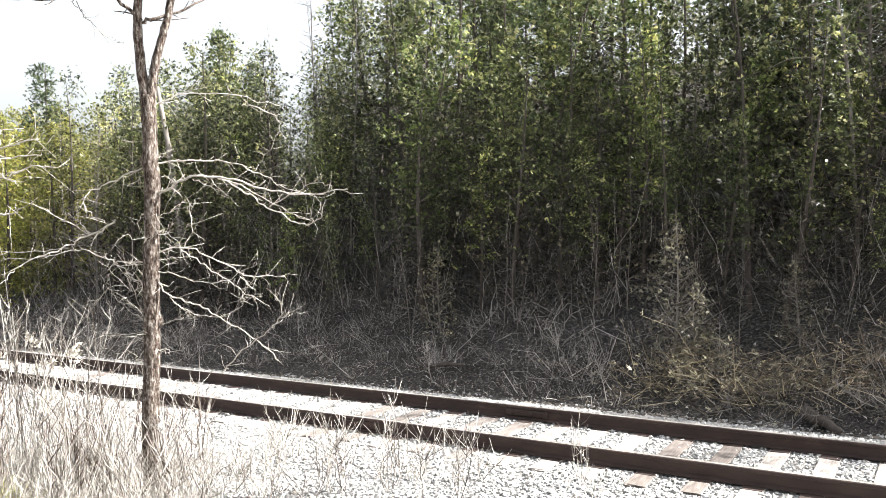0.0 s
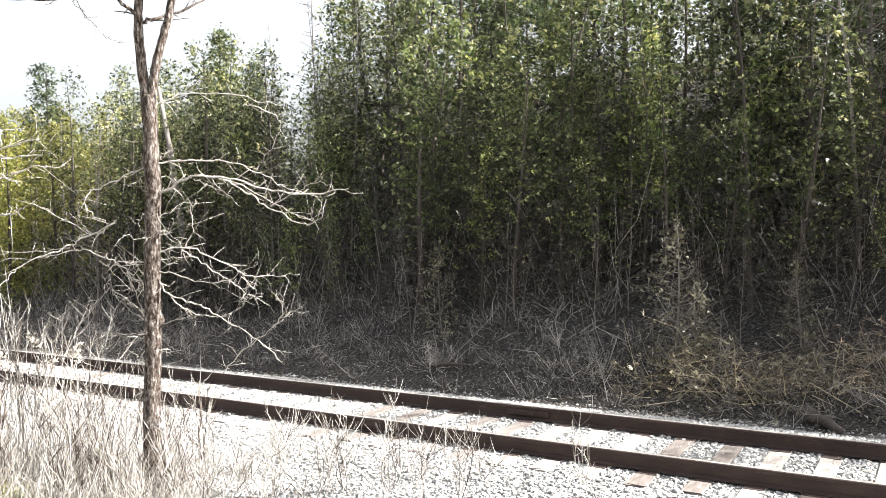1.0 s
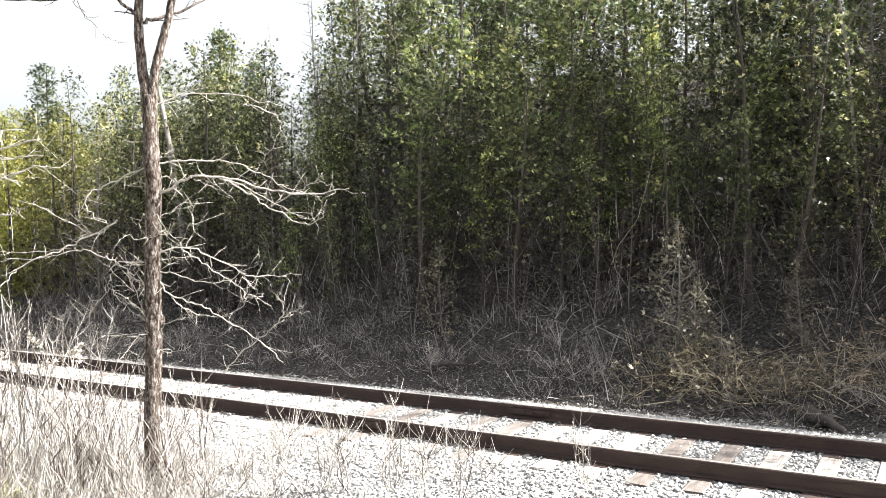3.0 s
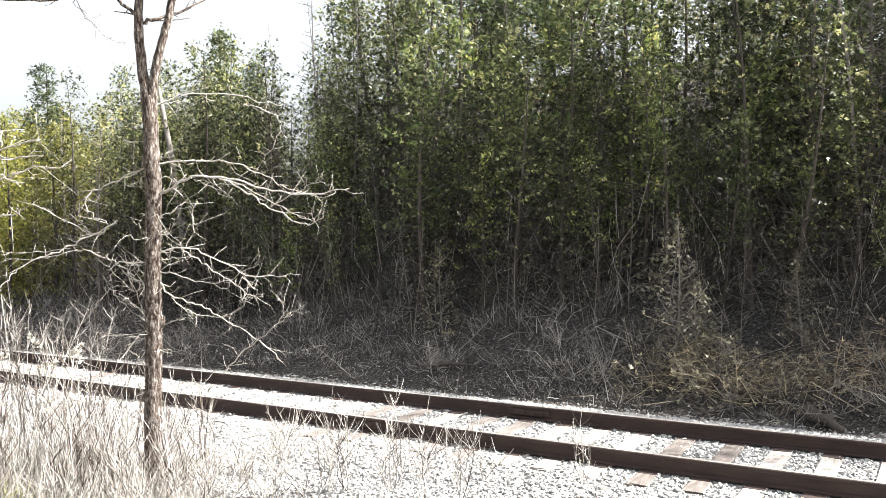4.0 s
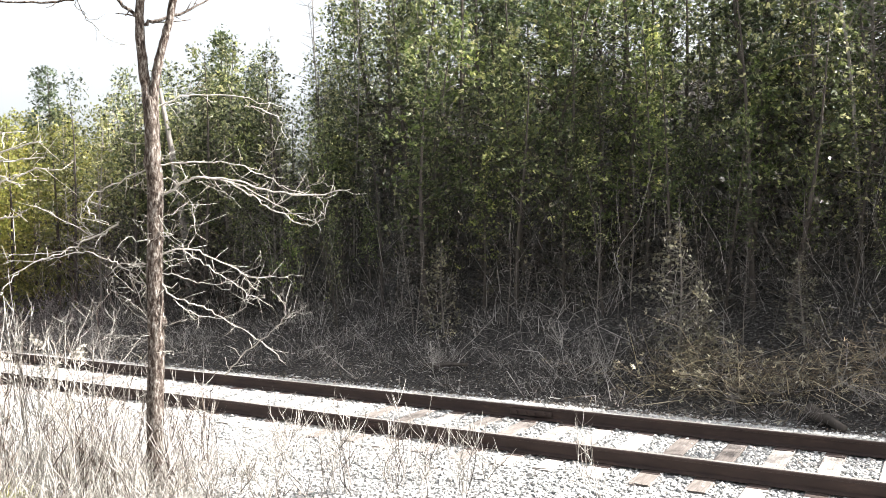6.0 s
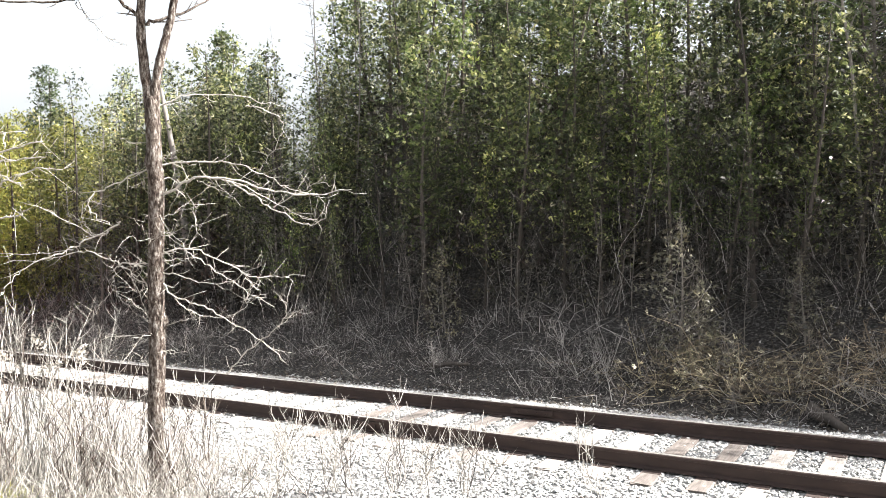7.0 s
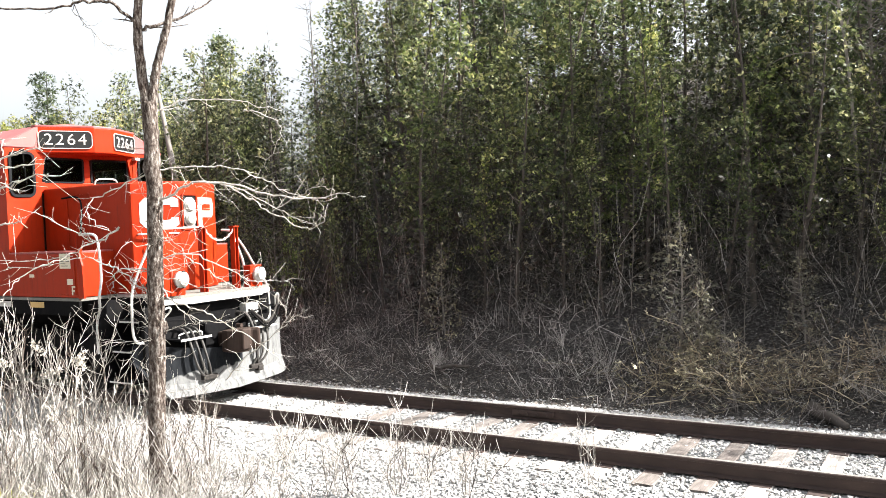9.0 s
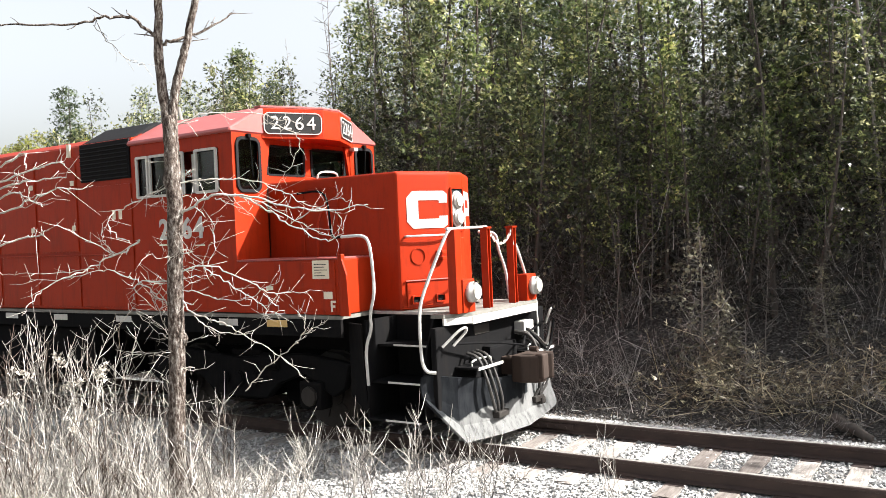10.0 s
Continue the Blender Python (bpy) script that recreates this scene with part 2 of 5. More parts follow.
def sleeper_places():
    own = random.Random(15)
    return [4.2 - i * 0.54 + own.uniform(-0.03, 0.03) for i in range(200)]


def track():
    """Two rails on weathered sleepers."""
    tr = tagged(new("railway_track"), "rusty steel rails on weathered timber sleepers in gravel", "railway track", kind="structure")
    prof = [(-0.070, -0.168), (-0.070, -0.158), (-0.012, -0.138), (-0.009, -0.045), (-0.034, -0.036), (-0.035, -0.008), (-0.026, 0.0),
            (0.026, 0.0), (0.035, -0.008), (0.034, -0.036), (0.009, -0.045), (0.012, -0.138), (0.070, -0.158), (0.070, -0.168)]
    k = len(prof)
    for yc in (-0.755, 0.755):
        xs = [-160 + 4 * i for i in range(51)]
        V = [(x, yc + p, z) for x in xs for p, z in prof]
        F, fm = [], []
        for i in range(len(xs) - 1):
            for j in range(k):
                F.append((i * k + j, i * k + (j + 1) % k, (i + 1) * k + (j + 1) % k, (i + 1) * k + j))
                fm.append(1 if j == 6 else 0)
        F += [tuple(range(k)), tuple((len(xs) - 1) * k + j for j in reversed(range(k)))]
        mesh_ob("rail", V, F, [M["rail"], M["rail_top"]], tr, "rust-brown steel rail with worn bright head", face_mat=fm + [0, 0])
    # bolted joint bars where two lengths of rail meet
    for xc, yc in ((-6.72, -0.755), (-5.0, 0.755)):
        for side in (-1, 1):
            bm = bmesh.new()
            bmesh.ops.create_cube(bm, size=1, matrix=Matrix.Translation((xc, yc + side * 0.028, -0.092)) @ Matrix.Diagonal((0.62, 0.032, 0.085, 1)))
            bmesh.ops.bevel(bm, geom=bm.edges[:], offset=0.008, segments=1, affect="EDGES")
            bar = part("joint_bar", bm, M["rail"], tr, "rusty bolted joint bar")
            for k in range(4):
                bm = bmesh.new()
                bmesh.ops.create_cone(bm, cap_ends=True, segments=6, radius1=0.02, radius2=0.02, depth=0.03,
                                      matrix=Matrix.Translation((xc - 0.21 + 0.14 * k, yc + side * 0.056, -0.092)) @ Matrix.Rotation(radians(90), 4, "X"))
                part("bolt", bm, M["rail"], bar)
    rnd = random.Random(5)
    kinds = []
    at = sleeper_places()
    for v in range(4):
        bm = bmesh.new()
        bmesh.ops.create_cube(bm, size=1, matrix=Matrix.Diagonal((0.225, 2.6, 0.17, 1)))
        bmesh.ops.bevel(bm, geom=bm.edges[:], offset=0.012, segments=1, affect="EDGES")
        for vt in bm.verts:
            vt.co += Vector((rnd.uniform(-0.008, 0.008), rnd.uniform(-0.02, 0.02), rnd.uniform(-0.008, 0.006)))
        me = bpy.data.meshes.new("sleeper")
        bm.to_mesh(me)
        bm.free()
        me.materials.append(M["sleeper"])
        kinds.append(me)
    pv, pf = [], []
    for (x0, x1, y0, y1, z0, z1) in ((-0.1, 0.1, -0.17, 0.17, -0.01, 0.008),):
        pv = [(x, y, z) for z in (z0, z1) for y in (y0, y1) for x in (x0, x1)]
        pf = [(0, 2, 3, 1), (4, 5, 7, 6), (0, 1, 5, 4), (2, 6, 7, 3), (0, 4, 6, 2), (1, 3, 7, 5)]
    plate = bpy.data.meshes.new("tie_plate")
    plate.from_pydata(pv, [], pf)
    plate.materials.append(M["rail"])
    for i in range(200):
        x = at[i]
        s = new("sleeper", kinds[i % 4])
        s.parent = tr
        s.location = (x, rnd.uniform(-0.05, 0.05), -0.168 - 0.085 - 0.006)
        s.rotation_euler = (0, 0, rnd.uniform(-0.015, 0.015))
        if x > -22:
            for yc in (-0.755, 0.755):
                p = new("tie_plate", plate)
                p.parent = s
                p.location = (0, yc, 0.081)


def ballast():
    """Loose stones round the track, nearest stretch only."""
    rng = np.random.default_rng(3)
    base = np.array([(1, 0, 0), (-1, 0, 0), (0, 1, 0), (0, -1, 0), (0, 0, 1), (0, 0, -1)], float)
    tri = np.array([(0, 2, 4), (2, 1, 4), (1, 3, 4), (3, 0, 4), (2, 0, 5), (1, 2, 5), (3, 1, 5), (0, 3, 5)])
    n = 68000
    x = -18 + 19.5 * rng.random(n) ** 0.62
    y = rng.uniform(-4.4, 2.75, n)
    keep = (np.abs(np.abs(y) - 0.755) > 0.08) & ((y > -2.6) | (rng.random(n) < 0.75)) & ((y < 2.1) | (rng.random(n) < 0.5))
    lie = np.min(np.abs(x[:, None] - np.array(sleeper_places()[:48])[None]), 1)
    keep &= (lie > 0.125) | (np.abs(y) > 1.33) | (rng.random(n) < 0.10)
    x, y = x[keep], y[keep]
    n = len(x)
    z = np.array([ground_z(a, b) for a, b in zip(x, y)])
    size = rng.uniform(0.013, 0.029, n)
    rot = rng.normal(size=(n, 3, 3))
    rot, _ = np.linalg.qr(rot)
    jit = base[None] * rng.uniform(0.6, 1.25, (n, 6, 1)) + rng.normal(scale=0.18, size=(n, 6, 3))
    jit = np.einsum("nij,nkj->nki", rot, jit) * size[:, None, None] * np.array([1.15, 1.15, 0.8])
    V = (jit + np.stack([x, y, z + size * rng.uniform(-0.2, 0.7, n)], 1)[:, None]).reshape(-1, 3)
    F = (tri[None] + 6 * np.arange(n)[:, None, None]).reshape(-1, 3)
    tagged(mesh_ob("ballast", V.tolist(), F.tolist(), M["stone"]), "loose pale grey crushed stone round the sleepers", "gravel", kind="stuff")


ground()
track()
ballast()


# ---------------------------------------------------------------- woods
def smooth_path(pts, rounds=2):
    for _ in range(rounds):
        o = [pts[0]]
        for a, b in zip(pts, pts[1:]):
            o += [a.lerp(b, 0.25), a.lerp(b, 0.75)]
        pts = o + [pts[-1]]
    return pts


def fan_fronds(rng, p, axis, size, blades=4, width=0.22, spread=0.62):
    """Fan-shaped sprays: each one a few narrow blades opening from a shared foot. Gives vertices and triangles."""
    m = len(p)
    axis = axis / (np.linalg.norm(axis, axis=1)[:, None] + 1e-9)
    w = np.cross(axis, rng.normal(size=(m, 3)) + np.array([0, 0, 0.9]))
    w /= np.linalg.norm(w, axis=1)[:, None] + 1e-9
    nrm = np.cross(axis, w)
    cols = [p]
    for k in range(blades):
        an = ((k + 0.5) / blades - 0.5) * 2.0 * spread + rng.normal(scale=0.13, size=m)
        ln = size * (1.0 - 0.38 * abs((k + 0.5) / blades - 0.5) * 2) * rng.uniform(0.55, 1.15, m)
        d = axis * np.cos(an)[:, None] + w * np.sin(an)[:, None] + nrm * rng.normal(scale=0.16, size=m)[:, None]
        q = w * np.cos(an)[:, None] - axis * np.sin(an)[:, None]
        cols.append(p + d * (ln * rng.uniform(0.3, 0.65, m))[:, None] + q * (size * width * rng.choice((-1, 1), m))[:, None])
        cols.append(p + d * ln[:, None])
    V = np.stack(cols, 1).reshape(-1, 3)
    tri = np.array([(0, 1 + 2 * k, 2 + 2 * k) for k in range(blades)])
    F = (tri[None] + (1 + 2 * blades) * np.arange(m)[:, None, None]).reshape(-1, 3)
    return V, F


def crown_mesh(name, mat, rng, height, radius, base, limbs, sprays, leaf, profile=0.8, droop=0.1, gap=0.25, dead=None, dead_to=0.0, flat=0.75, blades=4):
    """Foliage of a conifer: fan-shaped sprays in tufts along many limbs."""
    P, A, S, kinds = [], [], [], []
    ph = rng.uniform(0, 6.28, 3)
    for i in range(limbs):
        h = base + (height - base) * (i + rng.random()) / limbs
        u = (h - base) / (height - base)
        az = rng.uniform(0, 2 * math.pi)
        env = (1 - u) ** profile * (0.75 + 0.25 * math.sin(3 * az + ph[0] + 5 * u)) + 0.05
        if rng.random() < gap * 0.5:
            env *= 0.5
        ln = radius * env * rng.uniform(0.7, 1.2)
        dirv = np.array([math.cos(az), math.sin(az), 0])
        rise = rng.uniform(-droop - 0.2, 0.45) * ln
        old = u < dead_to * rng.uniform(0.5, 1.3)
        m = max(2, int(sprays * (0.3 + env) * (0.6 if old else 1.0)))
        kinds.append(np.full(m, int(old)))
        nc = max(2, int(2 + 3 * env * rng.random() + 0.7 * radius))
        tc = rng.uniform(0.3, 1.0, nc) ** 0.7
        side = np.array([-dirv[1], dirv[0], 0])
        pc = dirv[None] * (ln * tc)[:, None] + side[None] * (rng.normal(scale=0.2, size=nc) * ln)[:, None]
        pc[:, 2] = h + rise * tc ** 1.5 + rng.normal(scale=0.08, size=nc)
        p = pc[rng.integers(0, nc, m)] + rng.normal(scale=0.075 * radius ** 0.5, size=(m, 3)) * (1.2, 1.2, flat)
        d = dirv[None] * rng.uniform(0.3, 1.0, (m, 1)) + rng.normal(scale=0.5, size=(m, 3))
        d[:, 2] += rng.uniform(-0.35, 0.35)
        P.append(p)
        A.append(d)
        S.append(leaf * rng.uniform(0.6, 1.4, m))
    V, F = fan_fronds(rng, np.concatenate(P), np.concatenate(A), np.concatenate(S), blades)
    me = bpy.data.meshes.new(name)
    me.from_pydata(V.tolist(), [], F.tolist())
    me.materials.append(mat)
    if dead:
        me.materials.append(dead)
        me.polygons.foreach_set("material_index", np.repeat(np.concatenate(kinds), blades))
    return me


def wood_mesh(name, mat, rnd, height, r0, limbs, reach, lean=0.03, base=0.15, sides=6):
    """Tapered trunk with limbs."""
    V, F = [], []
    lx, ly = rnd.uniform(-lean, lean), rnd.uniform(-lean, lean)
    n = 8

    def axis(u):
        return Vector((lx * height * u + 0.02 * height * math.sin(3 * u + lx * 90), ly * height * u + 0.015 * height * math.sin(4 * u + ly * 80), height * u))
    tube(V, F, [axis(i / n) - Vector((0, 0, 0.25 if i == 0 else 0)) for i in range(n + 1)], [r0 * (1 - 0.9 * i / n) for i in range(n + 1)], sides)
    for i in range(limbs):
        u = base + (0.97 - base) * (i + rnd.random()) / limbs
        az = rnd.uniform(0, 6.28)
        ln = reach * (1 - u) ** 0.7 * rnd.uniform(0.5, 1.1)
        p = axis(u)
        d = Vector((math.cos(az), math.sin(az), rnd.uniform(0.1, 0.7)))
        q = p + d * ln * 0.5
        e = q + Vector((d.x, d.y, d.z + rnd.uniform(-0.3, 0.5))) * ln * 0.5
        r = r0 * (1 - u) * 0.3 + 0.004
        tube(V, F, [p, q, e], [r, r * 0.7, r * 0.25], 3)
    me = bpy.data.meshes.new(name)
    me.from_pydata(V, [], F)
    me.materials.append(mat)
    return me


def tree_kind(name, label, category, wood, crown, group):
    t = tagged(new(name), label, category, group)
    new("trunk", wood).parent = t
    if crown:
        new("crown", crown).parent = t
    return t


def plant(kind, x, y, s, turn, tilt=0.0, drop=0.05):
    ob = copy_thing(kind, pose(x, y, ground_z(x, y) - drop, tilt, tilt * 0.6, turn))
    ob.scale = (s, s, s * (0.92 + 0.16 * ((turn * 7.3) % 1)))
    return ob


def discard(kind):
    for o in (*kind.children_recursive, kind):
        bpy.data.objects.remove(o)


def stems(name, mat, rng, base, tip, bow, r0, r1, parent=None):
    """Many thin tapered stems in one mesh: three-sided, bent in the middle."""
    n = len(base)
    mid = (base + tip) / 2 + bow
    d = tip - base
    s = np.cross(d, rng.normal(size=(n, 3)))
    s /= np.linalg.norm(s, axis=1)[:, None] + 1e-9
    w = np.cross(d, s)
    w /= np.linalg.norm(w, axis=1)[:, None] + 1e-9
    rings = []
    for c, r in ((base, r0), (mid, (r0 + r1) * 0.5), (tip, r1)):
        for k in range(3):
            an = 2 * math.pi * k / 3
            rings.append(c + (s * math.cos(an) + w * math.sin(an)) * np.asarray(r).reshape(-1, 1))
    V = np.stack(rings, 1).reshape(-1, 3)
    q = []
    for i in range(2):
        for k in range(3):
            q.append((i * 3 + k, i * 3 + (k + 1) % 3, i * 3 + 3 + (k + 1) % 3, i * 3 + 3 + k))
    F = (np.array(q)[None] + 9 * np.arange(n)[:, None, None]).reshape(-1, 4)
    return mesh_ob(name, V.tolist(), F.tolist(), mat, parent)


def edge_side(x, y):
    """Above 0 on the high wooded bank, below 0 beyond its end, where the woods are lower."""
    return x + 0.872 * (y + 9.47)


def skyline(x, y):
    """Slope from the viewer's eye to the tree tops, by bearing to the left of the line's normal."""
    b = math.degrees(math.atan2(-x, y + 9.47))
    return ramp1(b, [(36, 0.20), (40.5, 0.158), (43, 0.170), (45, 0.165), (47, 0.175), (49, 0.160), (51.4, 0.135), (53, 0.118), (55, 0.130), (57, 0.132), (60, 0.125), (75, 0.11)])


def woods():
    rng = np.random.default_rng(11)
    rnd = random.Random(12)
    cedars = []
    for v in range(7):
        h = 6.2 + 0.5 * v
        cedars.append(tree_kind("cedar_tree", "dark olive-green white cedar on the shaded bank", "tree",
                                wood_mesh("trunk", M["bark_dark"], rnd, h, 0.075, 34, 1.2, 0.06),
                                crown_mesh("crown", M["cedar"] if v % 3 else M["cedar_light"], rng, h * 1.03, 1.6 + 0.2 * (v % 3), h * 0.05, 145, 19.5, 0.142, 0.5, gap=0.75, dead=M["dead_shaded"], dead_to=0.36), "cedars on the bank"))
    golds = []
    for v in range(3):
        h = 6.0 + 0.7 * v
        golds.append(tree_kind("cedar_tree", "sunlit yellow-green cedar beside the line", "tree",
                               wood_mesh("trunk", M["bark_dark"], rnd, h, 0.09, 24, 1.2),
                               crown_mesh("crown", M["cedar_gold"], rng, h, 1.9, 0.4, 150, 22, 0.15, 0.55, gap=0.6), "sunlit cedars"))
    firs = []
    for v in range(2):
        h = 10.0 + 1.0 * v
        firs.append(tree_kind("spruce_tree", "pointed green spruce with layered limbs", "tree",
                              wood_mesh("trunk", M["bark_dark"], rnd, h, 0.12, 70, 2.4),
                              crown_mesh("crown", M["fir"], rng, h, 2.7, 0.6, 240, 44, 0.16, 0.8, droop=0.4, gap=0.12, flat=0.3), "spruces"))
    bare = []
    for v in range(5):
        h = 2.2 + 0.7 * v
        bare.append(tree_kind("bare_sapling", "thin bare pale grey sapling on the bank", "sapling",
                              wood_mesh("stem", M["bark_pale"], rnd, h, 0.010 + 0.0025 * v, 30 + 6 * v, 0.8, 0.12, 0.2, 5), None, "bare saplings"))
    grey = []
    for v in range(2):
        h = 6.5 + v
        grey.append(tree_kind("bare_tree", "bare grey-brown tree with fine twigs", "tree",
                              wood_mesh("trunk", M["bark_pale"], rnd, h, 0.06, 150, 2.0, 0.05, 0.15, 6), None, "bare trees"))
    # the high shaded bank
    k = 0
    for row in range(6):
        for i in range(34):
            x = 15.0 - i * 1.22 + rnd.uniform(-0.6, 0.6) - 0.5 * row
            y = 6.0 + row * 2.2 + rnd.uniform(-1.0, 1.0)
            side = edge_side(x, y)
            if side < 0.9 or (x > 8 and row > 3) or (x > 4.5 and row == 0):
                continue
            s = rnd.uniform(0.70, 1.12) * (0.72 if row == 0 else 1.0) * ramp1(side, [(0.9, 0.74), (2.5, 1.0), (60, 1.0)])
            # more lighter cedars to the right, painting in the sun on the tops
            kind = (0, 3, 6)[k % 3] if x > -6 and 0 < row < 4 and rnd.random() < 0.65 else k % 7
            plant(cedars[kind], x, y, s, rnd.uniform(0, 360), rnd.uniform(-9, 9))
            k += 1
    # extra cedars out of view, added to shade the right end of the bank
    for i in range(6):
        plant(cedars[i % 7], 0.8 + i * 0.85, 5.6 + rnd.uniform(-0.5, 0.9), rnd.uniform(0.55, 0.8), rnd.uniform(0, 360), rnd.uniform(-4, 4))
    own = random.Random(77)
    for i in range(9):
        plant(cedars[(i * 2) % 7], -10.0 + i * 0.95, 6.9 + own.uniform(-0.4, 0.6), own.uniform(0.5, 0.68), own.uniform(0, 360), own.uniform(-4, 4))
    # young cedars at the foot of the bank
    for i in range(34):
        x = 2.5 - i * 0.72 + rnd.uniform(-0.4, 0.4)
        y = rnd.uniform(5.0, 8.6)
        plant(cedars[(i * 3) % 7], x, y, rnd.uniform(0.26, 0.5), rnd.uniform(0, 360), rnd.uniform(-6, 6))
    for x, y, s in ((-9.2, 10.5, 0.85), (-3.3, 9.0, 0.78), (-12.5, 13.5, 0.72), (-1.2, 11.5, 0.8)):
        plant(firs[k % 2], x, y, s, rnd.uniform(0, 360))
        k += 1
    for i in range(44):
        x = 2.0 - i * 0.52 + rnd.uniform(-0.5, 0.5)
        y = rnd.uniform(4.4, 7.4) + max(0, -12 - x) * 0.2
        plant(bare[(i * 2) % 4], x, y, rnd.uniform(0.5, 1.0), rnd.uniform(0, 360), rnd.uniform(-5, 5))
    # taller bare poles that stand out on the bank and over its end
    for x, y, s, tilt in ((-2.5, 8.2, 1.5, -5), (-1.3, 8.6, 1.8, 3), (-15.5, 9.4, 1.8, 2), (-16.2, 9.9, 1.75, -3), (-15.0, 9.9, 1.7, 4), (-16.9, 9.4, 1.4, 3), (-20.4, 9.0, 0.95, 4)):
        plant(bare[4], x, y, s, rnd.uniform(0, 360), tilt)
    # the lower woods beyond the end of the bank
    for i in range(78):
        y = rnd.uniform(6.0, 22.0)
        x = -0.872 * (y + 9.47) - 1.5 - rnd.random() * 9.0
        # only the darker cedar kinds, so the foliage colour deepens the shade
        kind = cedars[(1, 2, 4, 5)[i % 4]] if i % 3 else grey[i % 2]
        dist = math.hypot(x, y + 9.47)
        top = 2.56 + dist * skyline(x, y) * rnd.uniform(0.75, 1.02) - ground_z(x, y)
        plant(kind, x, y, max(0.35, top / 7.6), rnd.uniform(0, 360), rnd.uniform(-4, 4))
    # cedars in the sun, lit partly by their brighter foliage colour
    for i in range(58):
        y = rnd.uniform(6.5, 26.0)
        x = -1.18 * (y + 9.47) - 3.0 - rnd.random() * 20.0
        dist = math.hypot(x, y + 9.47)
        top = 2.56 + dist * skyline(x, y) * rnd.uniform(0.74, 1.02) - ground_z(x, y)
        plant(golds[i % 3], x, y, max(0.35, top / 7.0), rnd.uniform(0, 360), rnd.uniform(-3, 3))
    for x, y, s in ((-32.9, 12.1, 0.92), (-21.6, 11.3, 0.89), (-24.6, 16.0, 0.72), (-39, 20, 0.62)):
        plant(firs[k % 2], x, y, s, rnd.uniform(0, 360))
        k += 1
    for i in range(30):
        bearing, dist = radians(own.uniform(38.5, 48.0)), own.uniform(22, 31)
        x, y = -dist * math.sin(bearing), dist * math.cos(bearing) - 9.47
        top = 2.56 + dist * skyline(x, y) * own.uniform(0.7, 1.0) - ground_z(x, y)
        plant(grey[i % 2] if i % 3 == 0 else cedars[(1, 2, 4, 5)[i % 4]], x, y, max(0.35, top / 7.6), own.uniform(0, 360), own.uniform(-4, 4))
    # unseen cedars added sunward of the bank to block the sun
    for x, y, sz in ((1.4, 9.2, 0.95), (2.8, 10.2, 1.0), (4.0, 11.0, 0.95), (2.6, 8.4, 0.9), (5.4, 10.6, 0.95)):
        plant(cedars[int(x * 3) % 7], x, y, sz, own.uniform(0, 360), own.uniform(-4, 4))
    # bare pale trees standing among the cedars
    for x, y, sz in ((-1.25, 7.9, 1.0), (-0.55, 7.2, 0.9), (-2.6, 8.8, 0.95), (-12.4, 10.2, 0.8), (-6.8, 8.4, 0.7)):
        plant(grey[int(y * 10) % 2], x, y, sz, own.uniform(0, 360), own.uniform(-4, 4))
    # leaning pale birch with one long side limb
    t = tagged(new("birch_tree"), "slender pale leaning birch before the cedars", "tree")
    V, F = [], []
    p = smooth_path([Vector(q) for q in ((-1.53, 7.15, ground_z(-1.53, 7.15) - 0.1), (-1.60, 7.06, 3.50), (-1.64, 6.97, 4.40), (-1.68, 6.88, 5.12), (-1.80, 6.79, 6.11), (-1.91, 6.70, 7.28), (-1.89, 6.70, 8.54))])
    tube(V, F, p, [0.036 - 0.019 * i / len(p) for i in range(len(p))], 8)
    mesh_ob("trunk", V, F, M["bark_pale"], t, smooth=True)
    for pts in (((-1.68, 6.88, 5.12), (-2.07, 6.70, 5.25), (-2.56, 6.61, 5.30), (-2.97, 6.61, 5.12)), ((-1.80, 6.79, 6.02), (-2.07, 6.61, 6.20), (-2.34, 6.52, 6.11)), ((-1.73, 6.84, 5.57), (-1.53, 6.70, 6.02), (-1.30, 6.61, 6.20))):
        V, F = [], []
        p = smooth_path([Vector(q) for q in pts])
        tube(V, F, p, [0.016 - 0.011 * i / len(p) for i in range(len(p))], 5)
        mesh_ob("branch", V, F, M["bark_pale"], t, smooth=True)
    # pale dead trunk leaning out of the lower woods
    V, F = [], []
    z0 = ground_z(-19.6, 7.4)
    tube(V, F, [(-19.0, 7.3, z0 - 0.2), (-19.3, 7.35, z0 + 2.5), (-19.7, 7.4, z0 + 4.6), (-20.25, 7.5, z0 + 6.6)], [0.12, 0.10, 0.085, 0.05], 8)
    tagged(mesh_ob("bleached_snag", V, F, M["bark_pale"], smooth=True), "pale barkless dead trunk leaning in the woods", "dead tree")
    # brown, half-dead cedar at the foot of the bank
    for x, y, s, h in ((-3.95, 4.2, 1.0, 2.6), (-3.55, 4.0, 0.62, 2.6), (-9.0, 5.0, 0.75, 2.6), (-2.2, 4.8, 0.6, 2.6)):
        rr = random.Random(int(-x * 100))
        t = tagged(new("dead_cedar"), "brown half-dead young cedar with bare leader", "tree")
        new("trunk", wood_mesh("trunk", M["bark_pale"], rr, h, 0.03, 70, 0.85, 0.04, 0.1, 5)).parent = t
        new("crown", crown_mesh("crown", M["dead_leaf"], rng, h * 0.93, 0.95, 0.1, 95, 13, 0.085, 0.7, gap=0.8)).parent = t
        t.matrix_basis = pose(x, y, ground_z(x, y) - 0.05, 2, -2, 40 * s) @ Matrix.Scale(s, 4)
    # woods on the near side of the line, behind the viewer
    for i in range(16):
        x = 14 - i * 3.1 + rnd.uniform(-0.7, 0.7)
